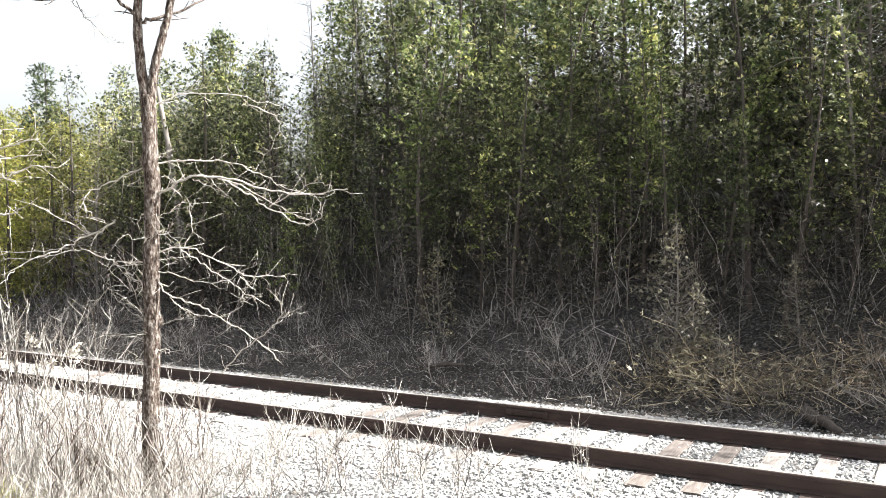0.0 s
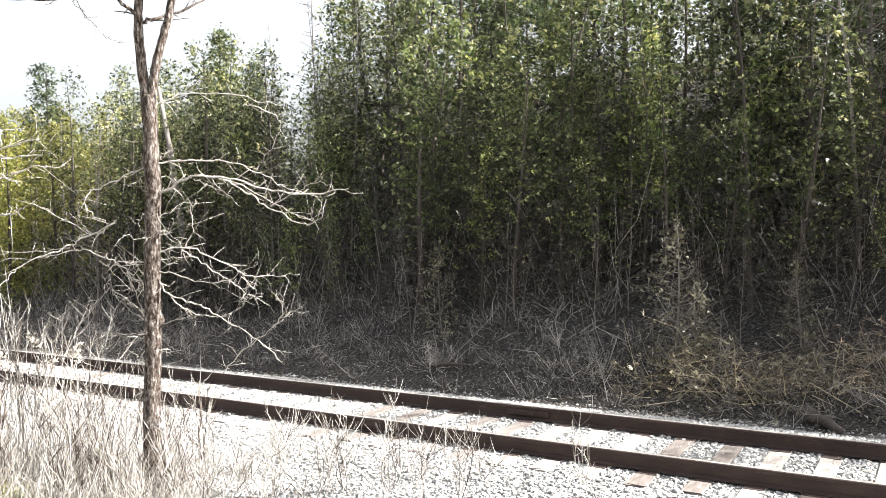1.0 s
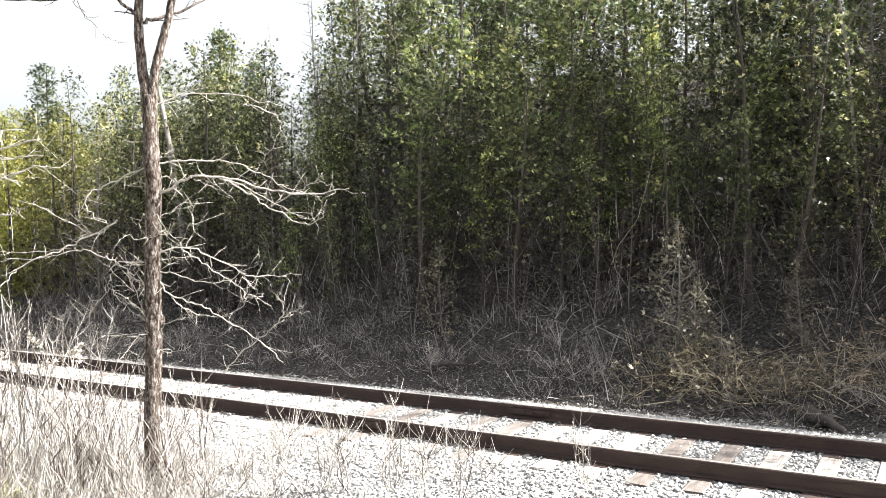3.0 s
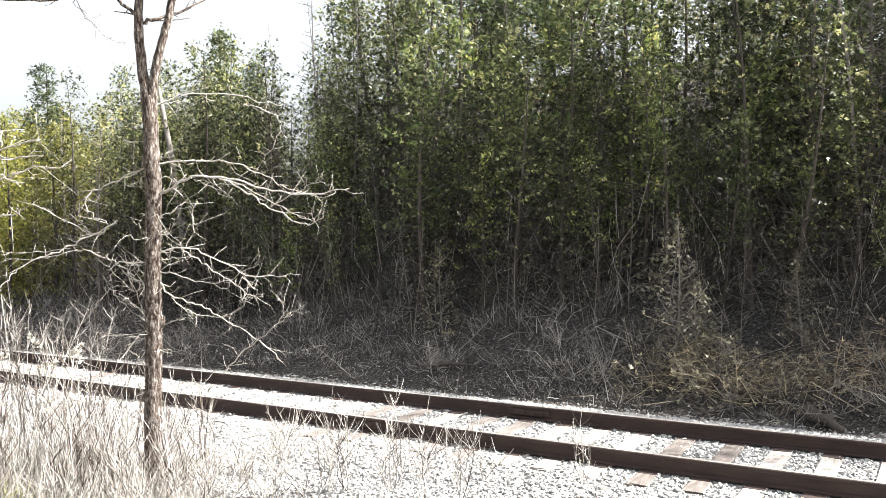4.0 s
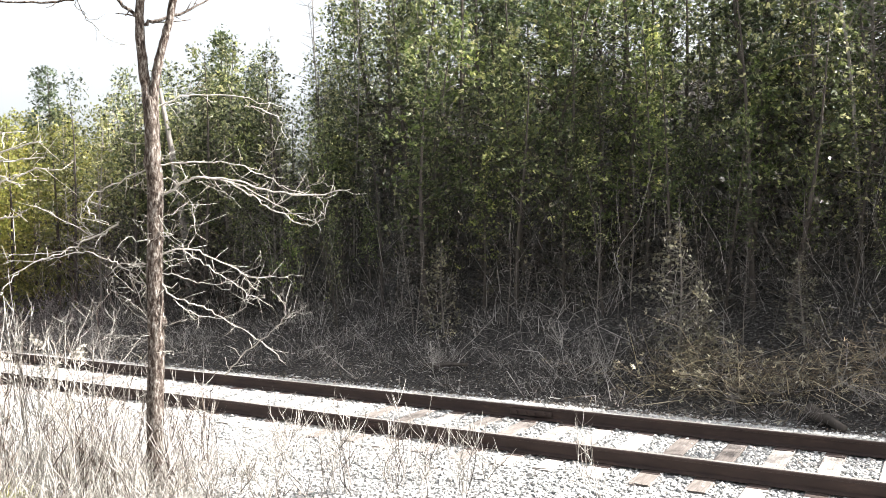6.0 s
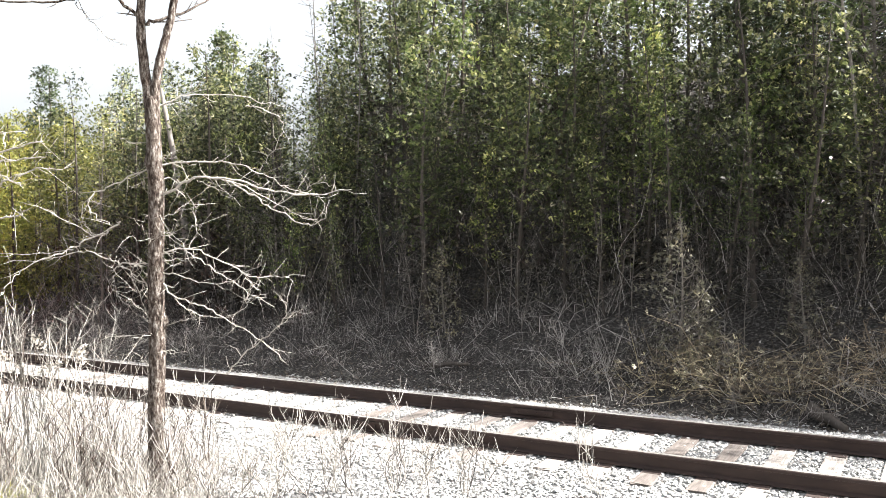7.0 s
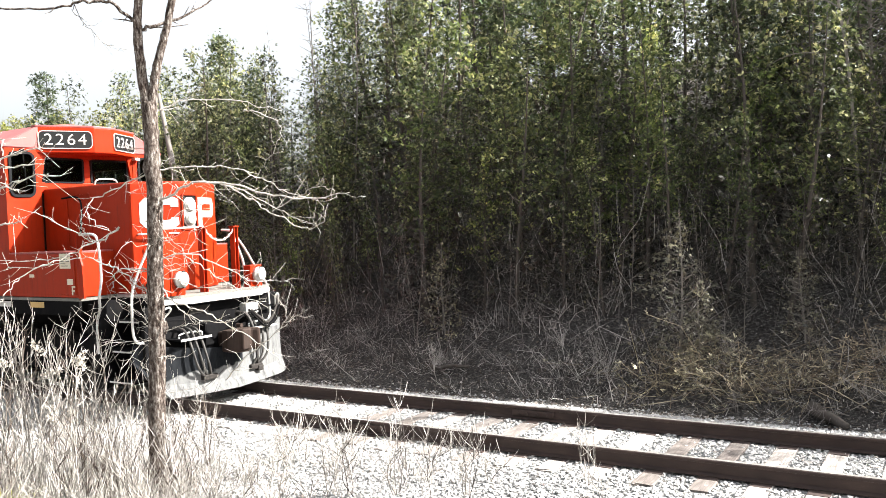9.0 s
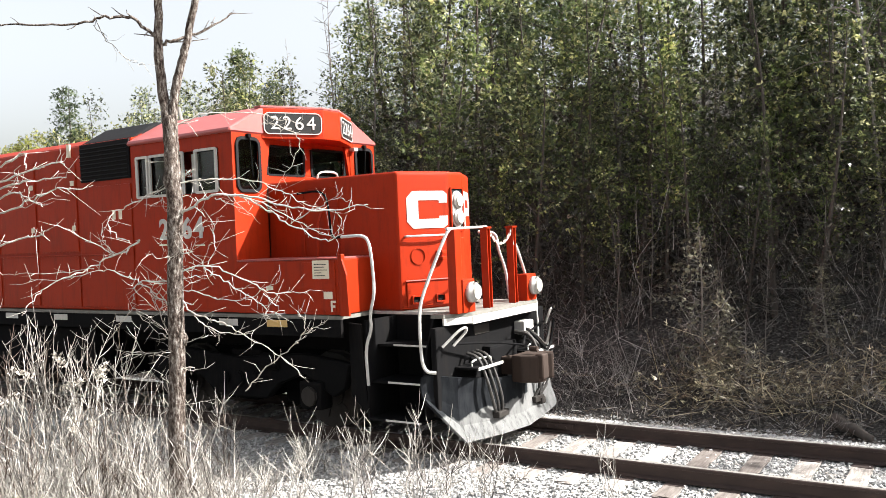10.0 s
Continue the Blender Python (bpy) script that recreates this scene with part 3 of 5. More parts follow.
        plant(cedars[i % 7], x, -17.5 + rnd.uniform(-2.0, 2.0), rnd.uniform(1.1, 1.5), rnd.uniform(0, 360), rnd.uniform(-3, 3))
    # dead boughs lying on the lower bank
    boughs = []
    for v in range(4):
        boughs.append(tree_kind("dead_bough", "bleached dead bough lying on the bank", "branch",
                                wood_mesh("limb", M["bark_white"] if v % 2 else M["bark_pale"], rnd, 1.2 + 0.2 * v, 0.011, 34, 0.6, 0.25, 0.15, 5), None, "dead boughs"))
    for i in range(24):
        x = rnd.uniform(-13, 1.5) if i % 2 else rnd.uniform(-4.6, 0.6)
        y = rnd.uniform(2.9, 4.6)
        ob = copy_thing(boughs[i % 4], pose(x, y, ground_z(x, y) + 0.06, rnd.uniform(50, 85), 0, rnd.uniform(0, 360)))
        ob.scale = (0.8, 0.8, 0.8 * rnd.uniform(0.6, 1.1))
    for t in cedars + golds + firs + bare + grey + boughs:
        discard(t)


def bank_brush():
    """Dry brush, fallen twigs and old stalks on the far bank."""
    rng = np.random.default_rng(21)
    n = 30000
    cx = rng.uniform(-30, 4, 520)
    cy = 2.9 + 5.2 * rng.random(520) ** 1.3
    vig = rng.uniform(0.5, 1.5, 520)
    pick = rng.integers(0, 520, n)
    out = np.abs(rng.normal(scale=0.24, size=n))
    an = rng.uniform(0, 2 * math.pi, n)
    x = cx[pick] + out * np.cos(an)
    y = np.maximum(2.45 + 0.3 * rng.random(n), cy[pick] + out * np.sin(an))
    z = np.array([ground_z(a, b) for a, b in zip(x, y)])
    tall = np.clip((y - 2.2) / 1.8, 0.3, 1.0) * vig[pick]
    ln = rng.gamma(2.4, 0.12, n) * tall + 0.05
    lean = np.stack([np.cos(an), np.sin(an)], 1) * rng.uniform(0.1, 1.1, (n, 1)) + rng.normal(scale=0.35, size=(n, 2))
    up = rng.uniform(0.35, 1.0, n)
    flat = rng.random(n) < 0.22
    up[flat] = rng.uniform(0.02, 0.25, flat.sum())
    d = np.concatenate([lean, up[:, None]], 1)
    d /= np.linalg.norm(d, axis=1)[:, None]
    base = np.stack([x, y, z - 0.02], 1)
    r0 = rng.uniform(0.0022, 0.0050, n) * np.where(rng.random(n) < 0.16, 1.9, 1.0)
    tagged(stems("dead_brush", M["brush"], rng, base, base + d * ln[:, None], rng.normal(scale=0.24, size=(n, 3)) * ln[:, None], r0, r0 * 0.4),
           "tangled grey-brown dead brush along the bank", "brush", kind="stuff")
    n = 2600
    x = rng.uniform(-26, 3, n)
    y = rng.uniform(5.0, 11.0, n)
    z = np.array([ground_z(a, b) for a, b in zip(x, y)])
    ln = rng.uniform(0.5, 2.4, n)
    d = np.concatenate([rng.normal(scale=0.35, size=(n, 2)), np.ones((n, 1))], 1)
    d /= np.linalg.norm(d, axis=1)[:, None]
    base = np.stack([x, y, z + rng.uniform(-0.05, 1.6, n) * (rng.random(n) < 0.5)], 1)
    r0 = rng.uniform(0.0025, 0.006, n)
    tagged(stems("undergrowth", M["brush"], rng, base, base + d * ln[:, None], rng.normal(scale=0.10, size=(n, 3)) * ln[:, None], r0, r0 * 0.3),
           "thin bare undergrowth stems between the cedars", "undergrowth", kind="stuff")
    # flakes of leaf litter
    n = 16000
    x = rng.uniform(-30, 3, n)
    y = 2.35 + 5.0 * rng.random(n) ** 1.4
    z = np.array([ground_z(a, b) for a, b in zip(x, y)]) + rng.uniform(0.005, 0.05, n)
    c = np.stack([x, y, z], 1)
    a = rng.normal(size=(n, 3)) * (1, 1, 0.5)
    b = rng.normal(size=(n, 3)) * (1, 1, 0.5)
    sz = rng.uniform(0.014, 0.04, n)[:, None]
    a *= sz / np.linalg.norm(a, axis=1)[:, None]
    b *= sz / np.linalg.norm(b, axis=1)[:, None]
    tri = np.stack([c - a, c + b, c + a * 0.8 - b * 0.4], 1).reshape(-1, 3)
    tagged(mesh_ob("leaf_litter", tri.tolist(), np.arange(3 * n).reshape(-1, 3).tolist(), M["litter"]), "dry grey-brown fallen leaves on the bank", "leaf litter", kind="stuff")
    # heaps of fallen, yellowed cedar boughs: bent limbs and dry sprays
    for hx, hy, hw, n, top in ((-3.35, 3.5, 0.75, 330, 0.62), (-2.1, 3.6, 0.6, 190, 0.5), (-0.9, 4.0, 0.7, 170, 0.5)):
        x = rng.normal(hx, hw, n)
        y = np.maximum(2.75, rng.normal(hy, 0.35, n))
        z = np.array([ground_z(a, b) for a, b in zip(x, y)]) + rng.uniform(0, top, n) * np.exp(-((x - hx) / hw) ** 2)
        d = rng.normal(size=(n, 3)) * (1, 0.7, 0.5)
        d[:, 2] = np.abs(d[:, 2]) - 0.1
        d /= np.linalg.norm(d, axis=1)[:, None]
        ln = rng.gamma(2.4, 0.13, n) + 0.1
        base = np.stack([x, y, z], 1)
        bow = rng.normal(scale=0.30, size=(n, 3)) * ln[:, None]
        r0 = rng.uniform(0.003, 0.009, n)
        heap = tagged(new("brush_heap"), "heap of yellow-brown fallen cedar boughs beside the track", "brush heap", kind="stuff")
        stems("boughs", M["straw_dark"], rng, base, base + d * ln[:, None], bow, r0, r0 * 0.4, heap)
        k = rng.integers(0, n, n * 3)
        u = rng.uniform(0.35, 1.05, (n * 3, 1))
        p = base[k] + d[k] * ln[k][:, None] * u + bow[k] * (4 * u * (1 - u))
        V, F = fan_fronds(rng, p, d[k] + rng.normal(scale=0.6, size=(n * 3, 3)), rng.uniform(0.05, 0.15, n * 3), 4, 0.08, 0.8)
        mesh_ob("dry_sprays", V.tolist(), F.tolist(), M["heap_leaf"], heap)
    # fallen logs
    for p, q, r in (((-1.85, 2.95, -0.20), (-1.35, 2.65, -0.36), 0.09), ((-3.1, 3.3, -0.08), (-2.25, 3.22, -0.09), 0.045), ((-8.4, 3.3, -0.1), (-7.6, 3.5, -0.05), 0.045)):
        V, F = [], []
        a, b = Vector(p), Vector(q)
        pts = [a.lerp(b, i / 6) + Vector((0, 0.012 * math.sin(i * 2.1), 0.014 * math.cos(i * 1.7))) for i in range(7)]
        tube(V, F, pts, [r * (1 - 0.06 * i) for i in range(7)], 9)
        tagged(mesh_ob("fallen_log", V, F, M["bark_dark"], smooth=True), "dark rotting log lying at the foot of the bank", "log")


woods()
bank_brush()


# ---------------------------------------------------------------- locomotive
def paint(name, colour, dark, rough=0.38, dirt=0.5, spec=0.5):
    """Weathered paint: faded patches, vertical streaks and grime specks."""
    q = Mat(name, rough=rough, spec=spec)
    big = q.noise(1.7, 5.0, 0.65)
    streak = q.noise(7.0, 6.0, 0.7, (1.6, 1.6, 0.22))
    c = q.mix(q.ramp(big, [(0.35, (0, 0, 0)), (0.75, (0.55, 0.55, 0.55))]), colour, tuple(min(1, k * 1.12 + 0.002) for k in colour))
    c = q.mix(q.ramp(streak, [(0.50, (0, 0, 0)), (0.80, (dirt, dirt, dirt))]), c, dark)
    fine = q.noise(26.0, 6.0, 0.75, (1, 1, 0.6))
    c = q.mix(q.ramp(fine, [(0.58, (0, 0, 0)), (0.72, (dirt * 0.7, dirt * 0.7, dirt * 0.7))]), c, dark)
    q.colour(c).rough(big, rough - 0.08, rough + 0.18)
    return q.bump(q.noise(5.0, 3.0), 0.05, 0.02).m


M["red"] = paint("red_paint", (0.26, 0.0175, 0.0026), (0.10, 0.012, 0.005), dirt=0.62, spec=0.13)
# red of the upward faces, with the sky's pale reflection mixed into the colour
M["red_roof"] = paint("sky_tinted_red_roof", (0.30, 0.07, 0.065), (0.22, 0.09, 0.085), 0.4)
M["white_paint"] = paint("white_paint", (0.44, 0.43, 0.41), (0.19, 0.165, 0.14), 0.5, 0.75, 0.3)
M["black"] = paint("black_underframe", (0.0055, 0.0055, 0.006), (0.014, 0.012, 0.0105), 0.85, 0.8, 0.05)
# plow: steel worn bare; deck shadow painted dark on the upper near half
q = Mat("scuffed_grey_plow", rough=0.75, spec=0.08)
sx = q.t.nodes.new("ShaderNodeSeparateXYZ")
q.link(q.co, sx.inputs[0])
wv = q.node("ShaderNodeMath")
wv.operation = "MULTIPLY_ADD"
wv.inputs[1].default_value = 0.35
q.link(q.noise(3.2, 3.0, 0.5), wv.inputs[0])
q.link(sx.outputs["Z"], wv.inputs[2])
edge = q.node("ShaderNodeMapRange", From_Min=0.56, From_Max=0.585)
q.link(wv.outputs[0], edge.inputs[0])
near = q.node("ShaderNodeMapRange", From_Min=0.24, From_Max=0.20)
q.link(sx.outputs["Y"], near.inputs[0])
deck_shadow = q.node("ShaderNodeMath")
deck_shadow.operation = "MULTIPLY"
q.link(edge.outputs[0], deck_shadow.inputs[0])
q.link(near.outputs[0], deck_shadow.inputs[1])
scr = q.noise(9.0, 7.0, 0.72, (1, 1.4, 0.35))
bare_steel = q.ramp(scr, [(0.32, (0.05, 0.05, 0.05)), (0.46, (0.125, 0.127, 0.127)), (0.7, (0.165, 0.165, 0.163))])
M["plow_grey"] = q.colour(q.mix(deck_shadow.outputs[0], bare_steel, q.ramp(scr, [(0.4, (0.006, 0.007, 0.009)), (0.7, (0.016, 0.018, 0.020))]))).bump(scr, 0.06, 0.004).m
M["hose"] = paint("streaked_rubber", (0.035, 0.033, 0.031), (0.10, 0.092, 0.085), 0.6, 0.8, 0.4)
M["coupler"] = paint("rusty_cast_steel", (0.030, 0.018, 0.013), (0.012, 0.009, 0.007), 0.75, 0.9, 0.3)
M["dark_grille"] = paint("dark_grille", (0.006, 0.006, 0.007), (0.014, 0.012, 0.012), 0.75, 0.5, 0.15)
M["wheel"] = paint("wheel_steel", (0.018, 0.015, 0.013), (0.04, 0.034, 0.03), 0.65, 0.7, 0.3)
M["deck"] = paint("worn_deck_plate", (0.15, 0.145, 0.13), (0.08, 0.07, 0.06), 0.7, 0.7, 0.25)
M["label"] = paint("cream_label", (0.62, 0.56, 0.44), (0.40, 0.33, 0.25), 0.6, 0.5)
M["yellow_mark"] = paint("yellow_marker", (0.50, 0.33, 0.12), (0.25, 0.18, 0.1), 0.6, 0.5)
M["board"] = paint("black_number_board", (0.006, 0.007, 0.007), (0.014, 0.014, 0.014), 0.5, 0.2, 0.25)
M["seat"] = paint("dark_cab_interior", (0.05, 0.05, 0.05), (0.03, 0.03, 0.03), 0.8, 0.4)
M["chain"] = paint("pale_chain", (0.52, 0.45, 0.40), (0.3, 0.2, 0.15), 0.6, 0.6)
q = Mat("cab_glass", rough=0.04, spec=0.5)
q.b.inputs["Transmission Weight"].default_value = 1.0
q.b.inputs["IOR"].default_value = 1.45
M["glass"] = q.colour((0.14, 0.16, 0.155)).m
q = Mat("lamp_lens", rough=0.12, spec=0.6)
n = q.noise(60, 2.0)
M["lens"] = q.colour(q.ramp(n, [(0.3, (0.24, 0.235, 0.21)), (0.7, (0.42, 0.41, 0.37))])).bump(n, 0.4, 0.01).m


def solid(poly, push, bevel=0.0, seg=2):
    """A bmesh: the polygon (3D points) pushed along a vector, edges bevelled."""
    bm = bmesh.new()
    vs = [bm.verts.new(p) for p in poly]
    face = bm.faces.new(vs)
    ext = bmesh.ops.extrude_face_region(bm, geom=[face])
    bmesh.ops.translate(bm, verts=[v for v in ext["geom"] if isinstance(v, bmesh.types.BMVert)], vec=push)
    bmesh.ops.recalc_face_normals(bm, faces=bm.faces[:])
    if bevel:
        bmesh.ops.bevel(bm, geom=bm.edges[:], offset=bevel, segments=seg, affect="EDGES", profile=0.6)
    return bm


def block(x0, x1, y0, y1, z0, z1, bevel=0.012, seg=2):
    return solid([(x0, y0, z0), (x1, y0, z0), (x1, y1, z0), (x0, y1, z0)], (0, 0, z1 - z0), bevel, seg)


def rod(pts, r, sides=8, rounds=2):
    """A bent bar: corners of the polyline are rounded, then swept."""
    p = [Vector(a) for a in pts]
    for _ in range(rounds):
        o = [p[0]]
        for a, b in zip(p, p[1:]):
            o += [a.lerp(b, 0.22), a.lerp(b, 0.78)]
        p = o + [p[-1]]
    V, F = [], []
    tube(V, F, p, [r] * len(p), sides)
    bm = bmesh.new()
    vs = [bm.verts.new(v) for v in V]
    for f in F:
        bm.faces.new([vs[i] for i in f])
    return bm


def disc(c, r, depth, axis, segs=24, bevel=0.0):
    """A cylinder centred at c along axis ('x' or 'y')."""
    bm = bmesh.new()
    rot = Matrix.Rotation(radians(90), 4, "Y" if axis == "x" else "X")
    bmesh.ops.create_cone(bm, cap_ends=True, segments=segs, radius1=r, radius2=r, depth=depth, matrix=Matrix.Translation(c) @ rot)
    if bevel:
        bmesh.ops.bevel(bm, geom=[e for e in bm.edges if len(e.link_faces) == 2 and any(len(f.verts) > 4 for f in e.link_faces)], offset=bevel, segments=2, affect="EDGES")
    return bm


def on_plane(origin, right, up, pts, depth, bevel=0.0):
    """A thin raised shape: 2D points on the plane through origin, pushed out along its normal."""
    o, r, u = Vector(origin), Vector(right).normalized(), Vector(up).normalized()
    n = r.cross(u)
    return solid([tuple(o + r * a + u * b) for a, b in pts], tuple(n * depth), bevel, 1)


def rounded(w, h, r, k=4):
    """Outline of a rounded rectangle, centred."""
    out = []
    for cx, cy, a0 in ((w / 2 - r, h / 2 - r, 0), (-w / 2 + r, h / 2 - r, 90), (-w / 2 + r, -h / 2 + r, 180), (w / 2 - r, -h / 2 + r, 270)):
        out += [(cx + r * math.cos(radians(a0 + 90 * i / k)), cy + r * math.sin(radians(a0 + 90 * i / k))) for i in range(k + 1)]
    return out


def ring(w, h, r, t, depth, origin, right, up, k=4):
    """A rounded rectangular frame of bar width t."""
    o, rr, u = Vector(origin), Vector(right).normalized(), Vector(up).normalized()
    n = rr.cross(u)
    a, b = rounded(w, h, r, k), rounded(w - 2 * t, h - 2 * t, max(0.01, r - t), k)
    bm = bmesh.new()
    L = [[bm.verts.new(o + rr * x + u * y + n * d) for x, y in s] for s, d in ((a, 0), (a, depth), (b, depth), (b, 0))]
    m = len(a)
    for s in range(4):
        for i in range(m):
            bm.faces.new((L[s][i], L[s][(i + 1) % m], L[(s + 1) % 4][(i + 1) % m], L[(s + 1) % 4][i]))
    bmesh.ops.recalc_face_normals(bm, faces=bm.faces[:])
    return bm


def digits(text, size, origin, right, up, mat, parent, label, stretch=1.0, bold=0.0):
    """Raised figures in the built-in font, each an object."""
    r, u = Vector(right).normalized(), Vector(up).normalized()
    n = r.cross(u)
    for i, ch in enumerate(text):
        cu = bpy.data.curves.new("figure", "FONT")
        cu.body, cu.size, cu.extrude, cu.align_x, cu.align_y, cu.offset = ch, size, 0.004, "CENTER", "CENTER", bold
        tmp = new("figure_text", cu)
        me = bpy.data.meshes.new_from_object(tmp.evaluated_get(bpy.context.evaluated_depsgraph_get()))
        bpy.data.objects.remove(tmp)
        o = Vector(origin) + r * (i - (len(text) - 1) / 2) * size * 0.61 * stretch
        me.transform(Matrix(((r.x * stretch, u.x, n.x, o.x), (r.y * stretch, u.y, n.y, o.y), (r.z * stretch, u.z, n.z, o.z), (0, 0, 0, 1))))
        me.materials.clear()
        me.materials.append(mat)
        ob = new("figure", me)
        ob.parent = parent
        tagged(ob, label + " " + ch)


def wall_with_holes(x0, x1, z0, z1, y, t, holes):
    """A side wall in the XZ plane with rectangular openings, thickness t inwards (towards +y for t > 0)."""
    xs = sorted({x0, x1, *[v for h in holes for v in h[:2]]})
    zs = sorted({z0, z1, *[v for h in holes for v in h[2:]]})
    bm = bmesh.new()
    for a, b in zip(xs, xs[1:]):
        for c, d in zip(zs, zs[1:]):
            if any(h[0] <= a and b <= h[1] and h[2] <= c and d <= h[3] for h in holes):
                continue
            m = Matrix.Translation(((a + b) / 2, y + t / 2, (c + d) / 2)) @ Matrix.Diagonal((b - a, abs(t), d - c, 1))
            bmesh.ops.create_cube(bm, size=1, matrix=m)
    bmesh.ops.remove_doubles(bm, verts=bm.verts[:], dist=1e-4)
    return bm


CAB_R, CAB_F, EAVE, HALF = -5.05, -2.94, 4.06, 1.55


def cab(lo):
    """Cab with windows, roof, boards and a little of its inside."""
    up = (0, 0, 1)
    floor_z = 1.62
    for side in (-1, 1):
        w = wall_with_holes(CAB_R, CAB_F - 0.06, floor_z, EAVE, side * HALF, -side * 0.06, [(-4.92, -3.20, 3.26, 3.85)])
        part("cab_side", w, M["red"], lo, "red cab side with a row of sliding windows")
        right = (1, 0, 0) if side < 0 else (-1, 0, 0)
        yf = side * (HALF + 0.004)
        for xc, wd in ((-4.79, 0.27), (-4.26, 0.74), (-3.44, 0.44)):
            fr = part("window_frame", ring(wd, 0.61, 0.03, 0.035, 0.03, (xc, yf, 3.555), right, up), M["white_paint"], lo, "pale aluminium window frame")
            part("pane", on_plane((xc, side * (HALF - 0.02), 3.555), right, up, rounded(wd - 0.05, 0.56, 0.02, 2), 0.006), M["glass"], fr)
        part("window_divider", block(-4.28, -4.24, min(yf, yf - side * 0.04), max(yf, yf - side * 0.04), 3.28, 3.83, 0.004), M["white_paint"], lo, "pale aluminium upright")
        part("curtain", block(-3.86, -3.70, side * 1.44 - 0.01, side * 1.44 + 0.01, 3.28, 3.82, 0.004), M["white_paint"], lo, "white sun shade behind the side window")
    part("cab_rear_wall", block(CAB_R, CAB_R + 0.05, -1.48, 1.48, floor_z, EAVE, 0), M["red"], lo)
    part("cab_floor", block(CAB_R + 0.05, CAB_F - 0.1, -1.48, 1.48, 2.35, 2.42, 0), M["seat"], lo)
    part("control_stand", block(-3.5, -3.1, -0.9, 1.3, 2.42, 3.42, 0.05), M["seat"], lo, "dark control stand inside the cab")
    part("cab_seat", block(-4.4, -3.95, -1.15, -0.65, 2.42, 3.55, 0.08, 3), M["seat"], lo, "dark crew seat")
    # roof: eaves, slopes, crown
    sec = [(-HALF - 0.05, EAVE - 0.02), (-HALF - 0.05, EAVE + 0.03), (-0.95, 4.43), (-0.4, 4.50), (0.4, 4.50), (0.95, 4.43), (HALF + 0.05, EAVE + 0.03), (HALF + 0.05, EAVE - 0.02)]
    part("cab_roof", solid([(CAB_R - 0.04, y, z) for y, z in sec], (CAB_F - CAB_R + 0.06, 0, 0), 0.02, 1), M["red_roof"], lo, "red cab roof with the sky's pale sheen in its colour")
    # front wall, outer bays with doors' windows
    for side in (-1, 1):
        s = side
        bay = bmesh.new()
        for a, b, c, d in ((0.93, 1.06, floor_z, EAVE), (1.47, HALF, floor_z, EAVE), (1.06, 1.47, floor_z, 3.25), (1.06, 1.47, 3.97, EAVE)):
            m = Matrix.Translation((CAB_F - 0.03, s * (a + b) / 2, (c + d) / 2)) @ Matrix.Diagonal((0.06, b - a, d - c, 1))
            bmesh.ops.create_cube(bay, size=1, matrix=m)
        part("cab_front", bay, M["red"], lo, "red cab front beside the nose")
        g = part("window_gasket", ring(0.46, 0.76, 0.12, 0.045, 0.02, (CAB_F + 0.002, s * 1.265, 3.61), (0, 1, 0), up, 5), M["dark_grille"], lo, "black rubber window gasket")
        part("pane", on_plane((CAB_F - 0.03, s * 1.265, 3.61), (0, 1, 0), up, rounded(0.42, 0.72, 0.1, 4), 0.006), M["glass"], g)
        part("wiper_motor", block(CAB_F, CAB_F + 0.06, s * 1.265 - 0.03, s * 1.265 + 0.03, 3.97, 4.03, 0.01), M["black"], lo)
        part("wiper", rod([(CAB_F + 0.05, s * 1.265, 3.98), (CAB_F + 0.04, s * 1.22, 3.45)], 0.008, 5, 0), M["black"], lo, "black wiper arm")
        # gable above the bay
        part("cab_gable", solid([(CAB_F - 0.06, s * (HALF + 0.0), EAVE), (CAB_F - 0.06, s * 0.95, 4.42), (CAB_F - 0.06, s * 0.95, EAVE)], (0.062, 0, 0)), M["red"], lo)
    # recessed windscreens between slanted cheeks
    part("front_sill", block(CAB_F - 0.14, CAB_F - 0.05, -0.93, 0.93, 3.3, 3.49, 0.01), M["red"], lo)
    part("front_header", block(CAB_F - 0.14, CAB_F - 0.05, -0.93, 0.93, 3.90, 4.1, 0.01), M["red"], lo)
    part("front_pillar", block(CAB_F - 0.15, CAB_F - 0.06, -0.06, 0.06, 3.49, 3.9, 0.01), M["red"], lo)
    for s in (-1, 1):
        g = part("windscreen_gasket", ring(0.80, 0.45, 0.07, 0.035, 0.02, (CAB_F - 0.07, s * 0.465, 3.695), (0, 1, 0), up), M["dark_grille"], lo, "black windscreen gasket")
        part("windscreen", on_plane((CAB_F - 0.10, s * 0.465, 3.695), (0, 1, 0), up, rounded(0.78, 0.42, 0.05, 3), 0.006), M["glass"], g)
        part("cheek", solid([(CAB_F - 0.06, s * 0.93, 3.40), (CAB_F - 0.06, s * 0.93, 4.06), (CAB_F - 0.06, s * 0.80, 4.06)], (0.05, 0, 0)), M["red"], lo)
    # number board housing: a flat middle between two angled facets, overhanging the windscreens
    tip, end, mid, out = CAB_F + 0.44, CAB_F + 0.004, 0.18, 0.99
    plan = [(CAB_F - 0.12, -out), (end, -out), (tip, -mid), (tip, mid), (end, out), (CAB_F - 0.12, out)]
    part("number_housing", solid([(x, y, 3.985) for x, y in plan], (0, 0, 0.43), 0.012), M["red"], lo, "red faceted number board housing")
    part("housing_top", solid([(x, y, 4.417) for x, y in plan], (0, 0, 0.03), 0.006), M["red_roof"], lo)
